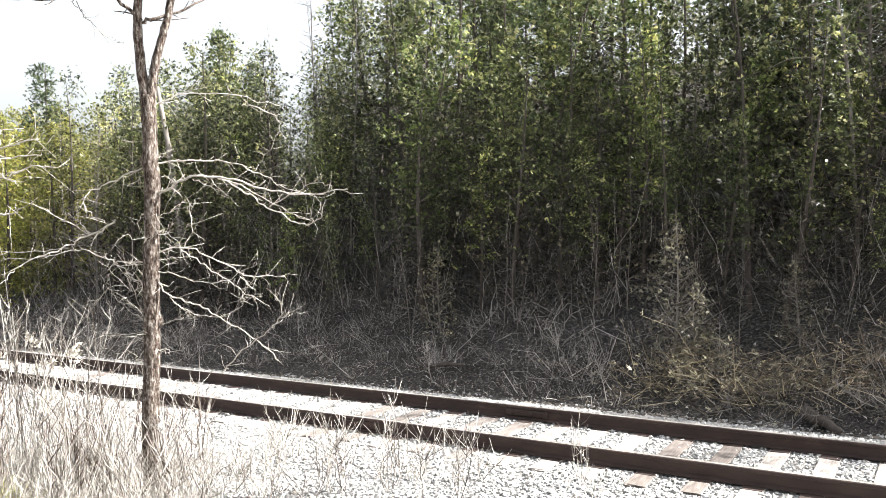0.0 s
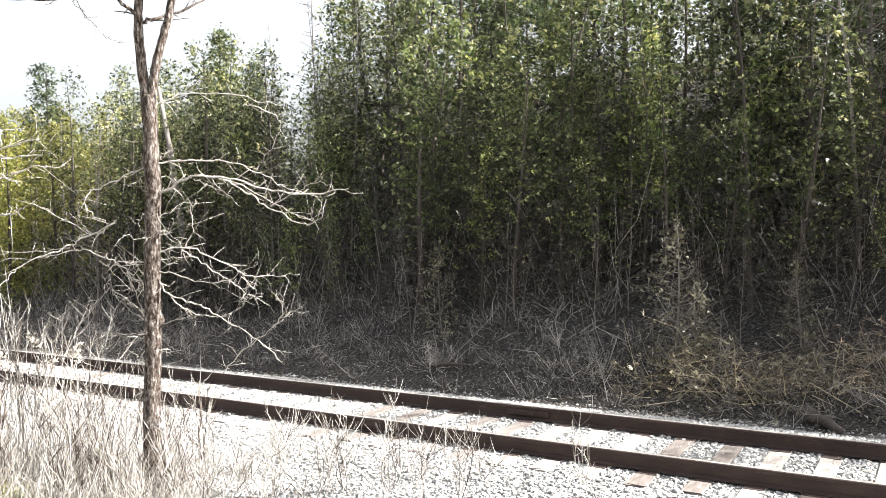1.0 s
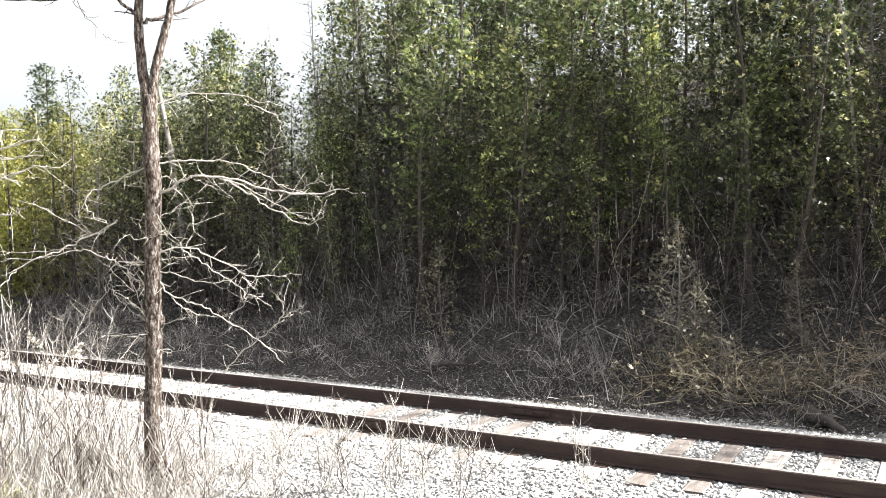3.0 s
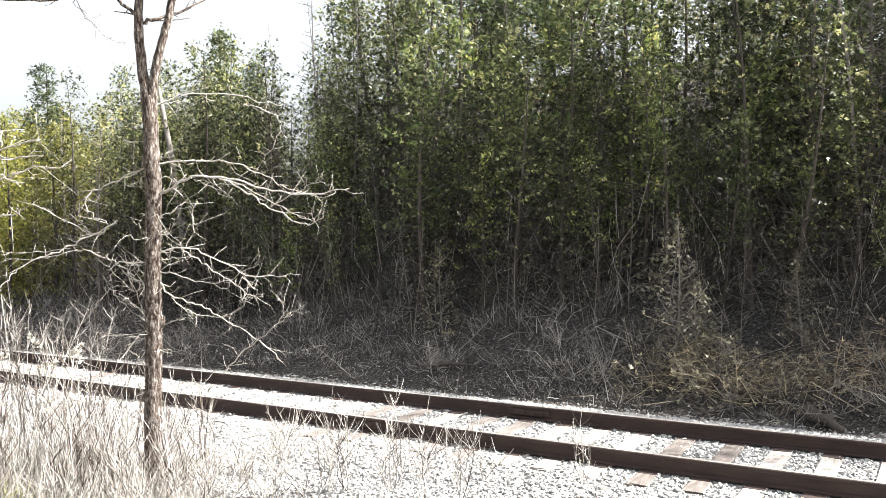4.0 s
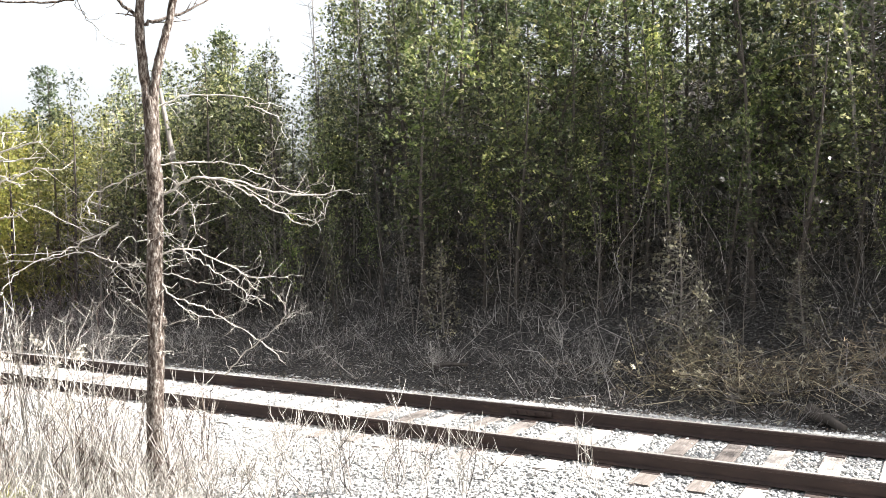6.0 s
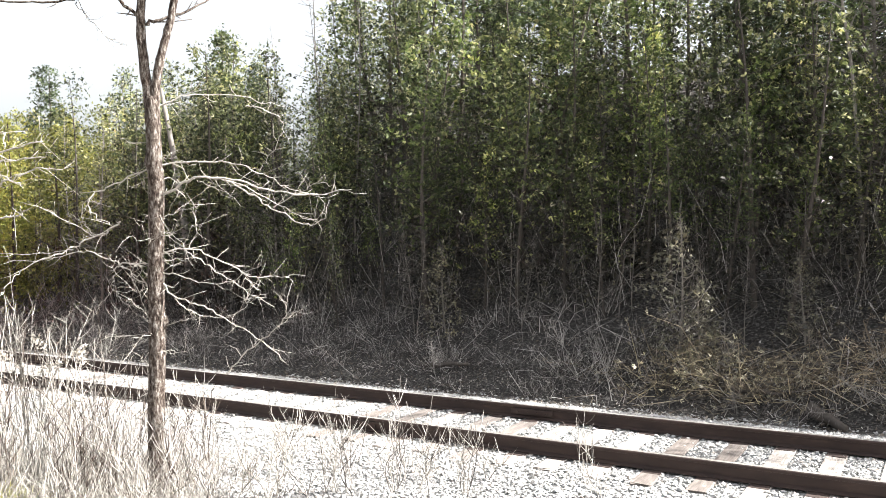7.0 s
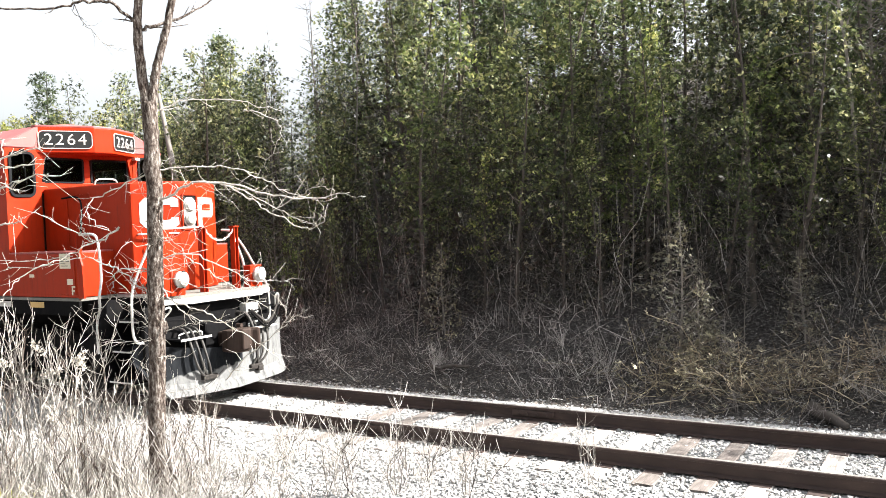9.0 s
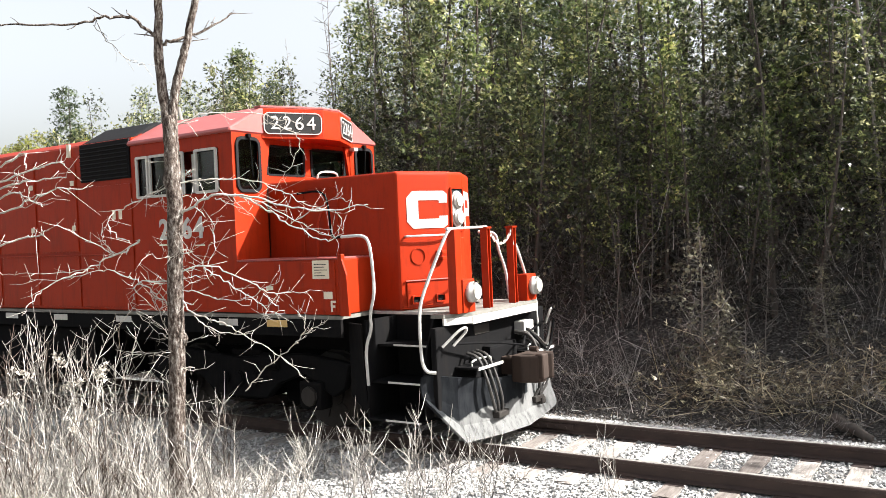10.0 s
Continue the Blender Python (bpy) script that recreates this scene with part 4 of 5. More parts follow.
    for s in (-1, 1):
        a, b = (Vector((end, -out, 0)), Vector((tip, -mid, 0))) if s < 0 else (Vector((tip, mid, 0)), Vector((end, out, 0)))
        r = (b - a).normalized()
        nrm = r.cross(Vector(up))
        c = (a + b) / 2 + Vector((0, 0, 4.2)) + nrm * 0.006
        fr = part("number_board", on_plane(c, r, up, rounded(0.82, 0.27, 0.07), 0.012), M["board"], lo, "black number board with white figures 2264")
        part("board_frame", ring(0.855, 0.305, 0.08, 0.012, 0.018, c, r, up), M["white_paint"], fr, "pale rim")
        digits("2264", 0.27, tuple(c + nrm * 0.016 - Vector((0, 0, 0.004))), r, up, M["white_paint"], fr, "white figure", 1.08, -0.001)
    digits("2264", 0.40, (-4.02, -HALF - 0.006, 2.77), (1, 0, 0), up, M["white_paint"], lo, "white cab-side figure", 1.0, 0.012)
    part("data_line", block(-4.5, -4.28, -HALF - 0.006, -HALF - 0.001, 2.555, 2.575, 0), M["label"], lo)
    part("data_line", block(-3.75, -3.55, -HALF - 0.006, -HALF - 0.001, 2.53, 2.55, 0), M["label"], lo)
    part("grab_loop", rod([(CAB_F + 0.06, 0.05, 3.40), (CAB_F + 0.1, 0.05, 3.56), (CAB_F + 0.1, 0.50, 3.56), (CAB_F + 0.06, 0.5, 3.40)], 0.016), M["white_paint"], lo, "white grab rail before the windscreen")
    part("horn_bracket", block(CAB_F - 0.02, CAB_F + 0.09, 0.93, 1.03, 3.92, 3.97, 0.01), M["white_paint"], lo)


def nose(lo):
    """Low short hood with a wedge front."""
    up = (0, 0, 1)
    cx, tip, hw, z0, z1 = -0.75, -0.42, 0.88, 1.60, 3.37
    nb = solid([(CAB_F - 0.05, -hw, z0), (cx, -hw, z0), (tip, -0.17, z0), (tip, 0.17, z0), (cx, hw, z0), (CAB_F - 0.05, hw, z0)], (0, 0, z1 - z0), 0.045, 3)
    part("nose", nb, M["red"], lo, "red wedge-fronted low nose")
    for s in (-1, 1):
        a, b = (Vector((cx, -hw, 0)), Vector((tip, -0.17, 0))) if s < 0 else (Vector((tip, 0.17, 0)), Vector((cx, hw, 0)))
        r = (b - a).normalized()
        n = r.cross(Vector(up))
        ln = (b - a).length
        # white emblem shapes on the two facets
        w, h = ln * 0.78, 0.48
        o = a + r * (ln * (0.175 + 0.39) if s < 0 else ln * (0.04 + 0.39)) + Vector((0, 0, 2.875)) + n * 0.003
        if s < 0:
            cut = 0.20
            shape = [(w / 2, 0.085), (w / 2, h / 2 - 0.04), (w / 2 - 0.06, h / 2), (-w / 2 + 0.09, h / 2), (-w / 2, h / 2 - 0.09), (-w / 2, -h / 2 + 0.09), (-w / 2 + 0.09, -h / 2), (w / 2 - 0.06, -h / 2),
                     (w / 2, -h / 2 + 0.04), (w / 2, -0.085), (cut * 0.9, -0.085), (cut * 0.9, -0.12), (-w / 2 + 0.17, -0.12), (-w / 2 + 0.17, 0.12), (cut * 0.9, 0.12), (cut * 0.9, 0.085)]
            part("emblem", on_plane(o, r, up, shape, 0.004), M["white_paint"], lo, "white block emblem shape")
        else:
            part("emblem", on_plane(o - r * (w * 0.38), r, up, [(-w * 0.12, -h / 2), (w * 0.12, -h / 2), (w * 0.12, h / 2), (-w * 0.12, h / 2)], 0.004), M["white_paint"], lo, "white block emblem shape")
            part("emblem", on_plane(o + r * (w * 0.12), r, up, [(-w * 0.375, 0.13), (w * 0.20, 0.13), (w * 0.20, 0.02), (-w * 0.375, 0.02), (-w * 0.375, -0.09), (w * 0.30, -0.09), (w * 0.38, -0.02), (w * 0.38, 0.17), (w * 0.30, h / 2), (-w * 0.375, h / 2)], 0.004), M["white_paint"], lo, "white block emblem shape")
    # headlight housing: two stacked lamps
    # flat plate whose dark colour stands for the shade of a recess
    part("headlight_recess", on_plane((tip + 0.002, 0, 2.875), (0, 1, 0), up, rounded(0.28, 0.54, 0.02), 0.004), M["dark_grille"], lo, "dark plate drawn for the shade round the headlights")
    part("headlight_surround", ring(0.32, 0.58, 0.03, 0.022, 0.022, (tip + 0.002, 0, 2.875), (0, 1, 0), up), M["red"], lo, "red raised headlight surround")
    part("headlight_plate", on_plane((tip + 0.008, 0, 2.875), (0, 1, 0), up, rounded(0.24, 0.48, 0.11, 6), 0.012), M["white_paint"], lo, "pale headlight plate")
    for z in (2.985, 2.765):
        h = part("headlight", disc((tip + 0.035, 0, z), 0.108, 0.05, "x", 24, 0.012), M["white_paint"], lo, "round headlight bezel", True)
        part("lens", disc((tip + 0.062, 0, z), 0.085, 0.02, "x", 20, 0.006), M["lens"], h, "clear ribbed lens")
    # nose door details on the near facet
    a, b = Vector((cx, -hw, 0)), Vector((tip, -0.17, 0))
    r = (b - a).normalized()
    n = r.cross(Vector(up))

    def at(s, z, out=0.0):
        p = a + r * s + n * out
        return (p.x, p.y, z)
    part("sand_door", on_plane(at(0.42, 1.80, 0.002), r, up, [(-0.33, -0.16), (0.33, -0.16), (0.33, 0.16), (-0.33, 0.16)], 0.014, 0.004), M["red"], lo, "red hinged lower panel")
    part("hinge_bar", rod([at(0.07, 1.97, 0.02), at(0.75, 1.97, 0.02)], 0.012, 6, 0), M["red"], lo)
    for s in (0.22, 0.58):
        f = part("lift_socket", ring(0.15, 0.11, 0.02, 0.02, 0.03, at(s, 1.73, 0.014), r, up), M["red"], lo)
        # no real hole: a dark plate carries the shade inside the socket
        part("socket_hole", on_plane(at(s, 1.73, 0.0145), r, up, rounded(0.10, 0.07, 0.02, 2), 0.003), M["dark_grille"], f, "dark plate drawn for the shade inside the socket")
    part("hand_grab", rod([at(0.10, 2.54, 0.0), at(0.10, 2.54, 0.07), at(0.72, 2.54, 0.07), at(0.72, 2.54, 0.0)], 0.014), M["white_paint"], lo, "pale grab iron across the nose")
    part("brake_ring", ring(0.22, 0.22, 0.11, 0.014, 0.01, at(0.28, 2.28, 0.003), r, up, 6), M["red"], lo)
    for z in (2.32, 2.24):
        part("latch", block(at(0.6, z)[0] - 0.06, at(0.6, z)[0] + 0.08, at(0.6, z)[1] - 0.05, at(0.6, z)[1] + 0.05, z - 0.025, z + 0.025, 0.01), M["red"], lo)
    # side of the nose: door outline and rails
    ys = -hw - 0.004
    part("side_hatch", ring(0.62, 1.05, 0.06, 0.02, 0.012, (-2.02, ys, 2.72), (1, 0, 0), up), M["red"], lo)
    part("nose_handrail", rod([(-2.35, -0.96, 3.18), (-1.95, -0.96, 3.20), (-1.80, -0.98, 3.08), (-1.62, -1.15, 2.60), (-1.45, -1.3, 2.56), (-1.15, -1.5, 2.57)], 0.015), M["black"], lo, "dark bent handrail")
    part("grab_post", rod([(-2.0, -1.0, 2.31), (-2.0, -0.98, 2.75), (-2.0, -0.9, 2.9)], 0.014), M["red"], lo)


def side_body(lo):
    """The full-width machine room behind the cab, boxes beside the nose, deck and sill."""
    up = (0, 0, 1)
    # equipment boxes beside the nose
    for s in (-1, 1):
        y0, y1 = sorted((s * HALF, s * 0.86))
        part("battery_box", block(CAB_F - 0.02, -1.20, y0, y1, 1.61, 2.30, 0.015), M["red"], lo, "red equipment box beside the nose")
        part("box_door", block(-1.78, -1.24, *sorted((s * (HALF + 0.012), s * HALF)), 1.66, 2.27, 0.004), M["red"], lo)
        part("box_top", block(CAB_F, -1.21, *sorted((s * (HALF + 0.01), s * 0.86)), 2.302, 2.32, 0.004), M["red_roof"], lo)
    yl = -HALF - 0.016
    part("notice", block(-1.60, -1.33, yl, yl + 0.004, 2.06, 2.29, 0), M["label"], lo, "cream printed notice")
    for i in range(5):
        part("notice_line", block(-1.57, -1.57 + (0.2, 0.16, 0.21, 0.12, 0.18)[i], yl - 0.003, yl, 2.235 - 0.035 * i, 2.245 - 0.035 * i, 0), M["seat"], lo)
    part("notice", block(-1.43, -1.29, yl, yl + 0.004, 1.81, 1.90, 0), M["label"], lo, "cream label")
    part("notice", block(-2.42, -2.30, -HALF - 0.006, -HALF, 1.92, 1.97, 0), M["label"], lo, "cream label")
    part("end_mark", on_plane((-1.28, yl, 1.72), (1, 0, 0), up, [(-0.04, -0.07), (-0.012, -0.07), (-0.012, -0.015), (0.03, -0.015), (0.03, 0.012), (-0.012, 0.012), (-0.012, 0.045), (0.045, 0.045), (0.045, 0.07), (-0.04, 0.07)], 0.003), M["label"], lo, "cream letter F marking the front end")
    part("end_post", block(-1.20, -1.14, -HALF, -HALF + 0.07, 1.6, 2.36, 0.008), M["red"], lo)
    part("end_bracket", solid([(-1.14, -HALF, 1.6), (-1.05, -HALF, 1.6), (-1.07, -HALF, 2.1), (-1.14, -HALF, 2.3)], (0, 0.03, 0)), M["red"], lo)
    # machine room
    sec = [(-HALF + 0.02, 1.61), (-HALF + 0.02, 4.16), (-HALF + 0.20, 4.26), (HALF - 0.20, 4.26), (HALF - 0.02, 4.16), (HALF - 0.02, 1.61)]
    part("machine_room", solid([(-16.9, y, z) for y, z in sec], (16.9 - 5.06, 0, 0), 0.02, 1), M["red"], lo, "red machine room body")
    for k in range(9):
        x = -6.42 - 1.12 * k
        part("body_door", block(x - 1.05, x - 0.02, -HALF + 0.002, -HALF + 0.021, 2.52, 3.98, 0.006), M["red"], lo)
        part("body_panel", block(x - 1.05, x - 0.02, -HALF + 0.004, -HALF + 0.021, 1.66, 2.46, 0.006), M["red"], lo)
        for z in (2.9, 3.6):
            part("door_latch", block(x - 0.14, x - 0.06, -HALF - 0.018, -HALF + 0.004, z - 0.05, z + 0.03, 0.008), M["label"], lo)
    part("body_rail", rod([(-8.9, -HALF - 0.03, 2.475), (-5.2, -HALF - 0.03, 2.455)], 0.012, 6, 0), M["red"], lo)
    part("body_panel", block(-6.38, -5.10, -HALF + 0.002, -HALF + 0.021, 1.66, 3.5, 0.006), M["red"], lo)
    g = part("air_intake", block(-6.28, -5.09, -HALF - 0.01, -HALF + 0.021, 3.58, 4.16, 0.006), M["dark_grille"], lo, "black air intake screen")
    for i in range(9):
        z = 3.62 + i * 0.06
        part("slat", solid([(-6.26, -HALF - 0.01, z), (-6.26, -HALF - 0.035, z - 0.02), (-6.26, -HALF - 0.03, z - 0.028), (-6.26, -HALF - 0.01, z - 0.012)], (1.15, 0, 0)), M["dark_grille"], g)
    part("intake_housing", solid([(-6.30, y, z) for y, z in ((-HALF + 0.03, 4.17), (-1.05, 4.44), (1.05, 4.44), (HALF - 0.03, 4.17))], (1.24, 0, 0), 0.02, 1), M["dark_grille"], lo, "black intake housing behind the cab")
    part("pale_bracket", block(-6.62, -6.54, -HALF - 0.012, -HALF + 0.02, 4.0, 4.2, 0.005), M["label"], lo)
    for x in (-4.0 - 1.55, -4.0 - 1.4):
        part("data_plate", block(x, x + 0.07, -HALF - 0.004, -HALF + 0.004, 2.98, 3.12, 0), M["label"], lo)
    # deck and sill
    deck = [(0.28, -0.86), (0.10, -1.22), (-0.08, -1.22), (-0.08, -0.86), (-1.19, -0.86), (-1.19, -HALF), (-17.0, -HALF), (-17.0, HALF), (-1.19, HALF), (-1.19, 0.86), (-0.08, 0.86), (-0.08, 1.22), (0.10, 1.22), (0.28, 0.86)]
    part("deck", solid([(x, y, 1.555) for x, y in deck], (0, 0, 0.045)), M["deck"], lo, "worn grey deck plate")
    part("deck_lip", block(-1.18, -0.09, -0.885, -0.862, 1.56, 1.602, 0.003), M["white_paint"], lo, "white step-well lip")
    part("side_sill", block(-17.0, -1.20, -HALF + 0.01, -HALF + 0.06, 1.33, 1.552, 0.006), M["black"], lo, "black side sill")
    part("side_sill", block(-17.0, -1.20, HALF - 0.06, HALF - 0.01, 1.33, 1.552, 0.006), M["black"], lo, "black side sill")
    for x, m in ((-2.45, "yellow_mark"), (-3.35, "white_paint"), (-5.6, "white_paint"), (-7.2, "white_paint"), (-8.6, "white_paint")):
        part("reflector", block(x, x + 0.36, -HALF + 0.004, -HALF + 0.012, 1.44, 1.53, 0.003), M[m], lo, "reflective sill marker")
    part("front_sill", solid([(0.20, -0.86, 1.455), (0.292, -0.86, 1.455), (0.292, 0.86, 1.455), (0.20, 0.86, 1.455)], (0, 0, 0.097), 0.006), M["white_paint"], lo, "white front sill")
    for s in (-1, 1):
        part("corner_sill", solid([(0.285, s * 0.868, 1.47), (0.105, s * 1.225, 1.47), (0.06, s * 1.19, 1.47), (0.22, s * 0.85, 1.47)], (0, 0, 0.082), 0.004), M["white_paint"], lo, "white corner sill plate")
    part("fuel_tank", solid([(-10.6, y, z) for y, z in ((-1.4, 1.3), (-1.4, 0.75), (-1.1, 0.45), (1.1, 0.45), (1.4, 0.75), (1.4, 1.3))], (4.2, 0, 0), 0.04, 2), M["black"], lo, "black fuel tank")
    part("centre_frame", block(-16.8, 0.0, -0.8, 0.8, 1.05, 1.55, 0.02), M["black"], lo, "black underframe")


def front_end(lo):
    """Steps, pilot, plow, coupler, hoses, handrails and ditch lights."""
    # step wells
    for s in (-1, 1):
        part("step_back", block(-0.82, -0.02, *sorted((s * 0.90, s * 0.86)), 0.35, 1.55, 0.004), M["black"], lo)
        part("step_cheek", solid([(-0.86, s * 0.88, 1.55), (-0.86, s * 1.50, 1.55), (-0.86, s * 1.50, 0.35), (-0.86, s * 0.88, 0.35)], (0.025, 0, 0)), M["black"], lo, "black step side plate")
        part("step_cheek", solid([(-0.06, s * 0.88, 1.55), (-0.06, s * 1.22, 1.55), (-0.06, s * 1.46, 1.05), (-0.06, s * 1.46, 0.40), (-0.06, s * 0.88, 0.40)], (0.025, 0, 0)), M["black"], lo, "black step side plate")
        part("side_fin", solid([(-1.19, s * 1.40, 1.5), (-0.92, s * 1.50, 1.5), (-0.86, s * 1.50, 0.4), (-1.19, s * 1.40, 0.6)], (0, -s * 0.03, 0)), M["black"], lo)
        for z, d in ((1.24, 1.30), (0.81, 1.44), (0.37, 1.52)):
            st = part("step", block(-0.83, -0.065, *sorted((s * 0.90, s * d)), z - 0.03, z, 0.006), M["black"], lo, "black steel step")
            part("step_edge", block(-0.58, -0.07, *sorted((s * d, s * (d + 0.012))), z - 0.018, z + 0.004, 0.002), M["white_paint"], st, "white step edge")
    # pilot sheet and plow
    part("pilot", block(0.02, 0.10, -1.40, 1.40, 0.42, 1.46, 0.02), M["black"], lo, "black pilot plate")
    cols = [(-1.52, 0.00, 0.60, 0.90), (-1.48, 0.03, 0.55, 0.92), (-1.16, 0.27, 0.10, 0.86), (-0.55, 0.42, 0.085, 0.76), (0.0, 0.50, 0.08, 0.72), (0.55, 0.42, 0.085, 0.76), (1.16, 0.30, 0.09, 0.92), (1.32, 0.25, 0.11, 1.00), (1.36, 0.22, 0.14, 1.02)]
    bm = bmesh.new()
    rows = []
    for k in range(5):
        u = k / 4
        rows.append([bm.verts.new((x - 0.16 * u + 0.12 * u * u + (0.05 if k == 0 else 0), y, z0 + (z1 - z0) * u)) for y, x, z0, z1 in cols])
    for a, b in zip(rows, rows[1:]):
        for i in range(len(cols) - 1):
            bm.faces.new((a[i], a[i + 1], b[i + 1], b[i]))
    bmesh.ops.recalc_face_normals(bm, faces=bm.faces[:])
    bmesh.ops.solidify(bm, geom=bm.faces[:], thickness=0.03)
    pl = part("plow", bm, M["plow_grey"], lo, "scuffed light grey steel snow plow")
    for y in (-0.9, -0.35, 0.45, 1.0):
        part("bolt", disc((0.40 - abs(y) * 0.17, y, 0.45), 0.022, 0.03, "x", 8), M["coupler"], pl)
    # coupler
    part("draft_pocket", block(0.08, 0.22, -0.36, 0.36, 0.58, 1.12, 0.04), M["black"], lo, "black draft gear pocket")
    part("coupler_shank", block(0.1, 0.50, -0.10, 0.10, 0.72, 0.95, 0.03), M["coupler"], lo, "rusty coupler shank")
    head = solid([(0.44, -0.24, 0.66), (0.60, -0.27, 0.66), (0.80, -0.20, 0.66), (0.84, -0.05, 0.66), (0.74, 0.04, 0.66), (0.72, 0.12, 0.66), (0.82, 0.20, 0.66), (0.78, 0.27, 0.66), (0.55, 0.24, 0.66), (0.44, 0.16, 0.66)], (0, 0, 0.34), 0.03, 2)
    ch = part("coupler_head", head, M["coupler"], lo, "rusty brown knuckle coupler")
    part("knuckle", block(0.74, 0.86, -0.19, -0.02, 0.70, 1.02, 0.035, 3), M["coupler"], ch, "worn knuckle")
    part("coupler_pin", disc((0.70, -0.1, 1.07), 0.035, 0.10, "x", 10), M["coupler"], ch)
    # footboards above the plow, number plate bars, uncoupling levers
    for s in (-1, 1):
        fb = part("foot_board", block(0.10, 0.42, *sorted((s * 0.42, s * 1.02)), 0.93, 0.955, 0.006), M["black"], lo, "black foot board")
        part("board_edge", block(0.42, 0.435, *sorted((s * 0.42, s * 1.02)), 0.925, 0.96, 0.004), M["white_paint"], fb, "pale edge")
        part("toe_bar", rod([(0.30, s * 0.5, 0.96), (0.30, s * 0.5, 1.03), (0.30, s * 0.95, 1.03), (0.30, s * 0.95, 0.96)], 0.012), M["white_paint"], lo)
        part("cut_lever", rod([(0.16, s * 1.36, 1.24), (0.30, s * 1.22, 1.42), (0.36, s * 1.14, 1.46), (0.34, s * 1.10, 1.40), (0.22, s * 1.22, 1.24)], 0.016), M["white_paint"], lo, "white uncoupling lever handle")
        part("cut_rod", rod([(0.2, s * 1.2, 1.26), (0.32, s * 0.4, 1.18), (0.5, 0, 1.10)], 0.014), M["black"], lo)
        for k, y in enumerate((0.60, 0.72, 0.83)):
            x0 = 0.16
            part("air_hose", rod([(x0, s * y, 1.10), (x0 + 0.16, s * y, 1.06), (x0 + 0.26, s * (y - 0.02), 0.80), (x0 + 0.30, s * (y - 0.08), 0.50), (x0 + 0.24, s * (y - 0.16 - 0.04 * k), 0.34)], 0.02, 7), M["hose"], lo, "black rubber air hose with paler streaks")
            part("hose_coupling", block(x0 + 0.20, x0 + 0.30, *sorted((s * (y - 0.24 - 0.04 * k), s * (y - 0.13 - 0.04 * k))), 0.28, 0.36, 0.015), M["wheel"], lo, "grey metal hose coupling")
    part("air_hose", rod([(0.2, 0.34, 1.22), (0.42, 0.36, 1.20), (0.50, 0.42, 0.9), (0.46, 0.5, 0.5), (0.40, 0.56, 0.30)], 0.026, 7), M["hose"], lo, "black rubber brake hose")
    part("hose_coupling", block(0.36, 0.48, 0.5, 0.62, 0.24, 0.33, 0.02), M["wheel"], lo, "grey metal hose coupling")
    part("jumper_socket", block(0.1, 0.26, 0.50, 0.78, 1.16, 1.34, 0.02), M["white_paint"], lo, "pale electrical jumper socket")
    part("jumper_cable", rod([(0.25, 0.62, 1.22), (0.38, 0.64, 1.12), (0.42, 0.78, 0.98), (0.36, 0.98, 1.05), (0.32, 1.16, 1.26)], 0.024, 7), M["wheel"], lo, "grey jumper cable")
    part("jumper_cable", rod([(0.25, 0.56, 1.24), (0.42, 0.56, 1.10), (0.46, 0.74, 0.92), (0.40, 1.0, 1.0), (0.36, 1.2, 1.3)], 0.018, 7), M["black"], lo, "black jumper cable")
    part("pilot_plate", block(0.10, 0.115, -0.55, -0.18, 1.28, 1.40, 0.004), M["wheel"], lo, "grey plate on the pilot")
    # handrails and posts
    W, R = M["white_paint"], M["red"]

    def post(y, x=0.18):
        for d in (-0.035, 0.035):
            part("rail_post", block(x - 0.05, x + 0.05, y + d - 0.008, y + d + 0.008, 1.60, 2.60, 0.003), R, lo, "red double-plate handrail post")
        part("post_cap", block(x - 0.06, x + 0.06, y - 0.06, y + 0.06, 2.595, 2.62, 0.004), R, lo)
        part("post_web", block(x - 0.05, x - 0.035, y - 0.03, y + 0.03, 1.6, 2.6, 0), R, lo)
    post(-0.30)
    post(0.38)
    part("rail_post", block(0.12, 0.24, -1.12, -0.98, 1.60, 2.60, 0.012), R, lo, "red handrail post")
    part("post_panel", block(0.10, 0.13, -0.98, -0.72, 1.60, 2.50, 0.008), R, lo, "red panel beside the post")
    part("front_rail", rod([(0.18, -1.2, 2.61), (0.18, -0.26, 2.62)], 0.015, 8, 0), W, lo, "white front handrail")
    part("step_rail", rod([(0.18, -1.05, 2.61), (0.18, -1.18, 2.60), (-0.05, -1.42, 1.85), (-0.08, -1.46, 1.62), (-0.06, -1.48, 1.10), (0.0, -1.48, 0.96), (0.10, -1.42, 0.95)], 0.020), W, lo, "white bent step handrail")
    part("step_rail", rod([(-1.16, -1.5, 2.57), (-0.80, -1.5, 2.58), (-0.72, -1.5, 2.45), (-0.68, -1.5, 1.90), (-0.77, -1.5, 1.62), (-0.75, -1.5, 1.45), (-0.86, -1.5, 1.22), (-0.84, -1.5, 0.76)], 0.020), W, lo, "white bent step handrail")
    part("step_rail", rod([(0.18, 0.42, 2.45), (0.16, 0.62, 2.25), (0.10, 0.95, 1.85), (0.08, 1.2, 1.62), (0.10, 1.22, 1.1), (0.12, 1.14, 1.0)], 0.020), W, lo, "white bent step handrail")
    part("step_rail", rod([(-0.6, 0.85, 2.56), (-0.35, 0.92, 2.54), (-0.33, 0.93, 2.3), (-0.26, 1.0, 2.0), (-0.22, 1.0, 1.6)], 0.022), W, lo, "white bent handrail")
    # chain across the gap
    for i in range(13):
        u = i / 12
        y = -0.24 + 0.58 * u
        z = 2.56 - 0.16 * (1 - (2 * u - 1) ** 2)
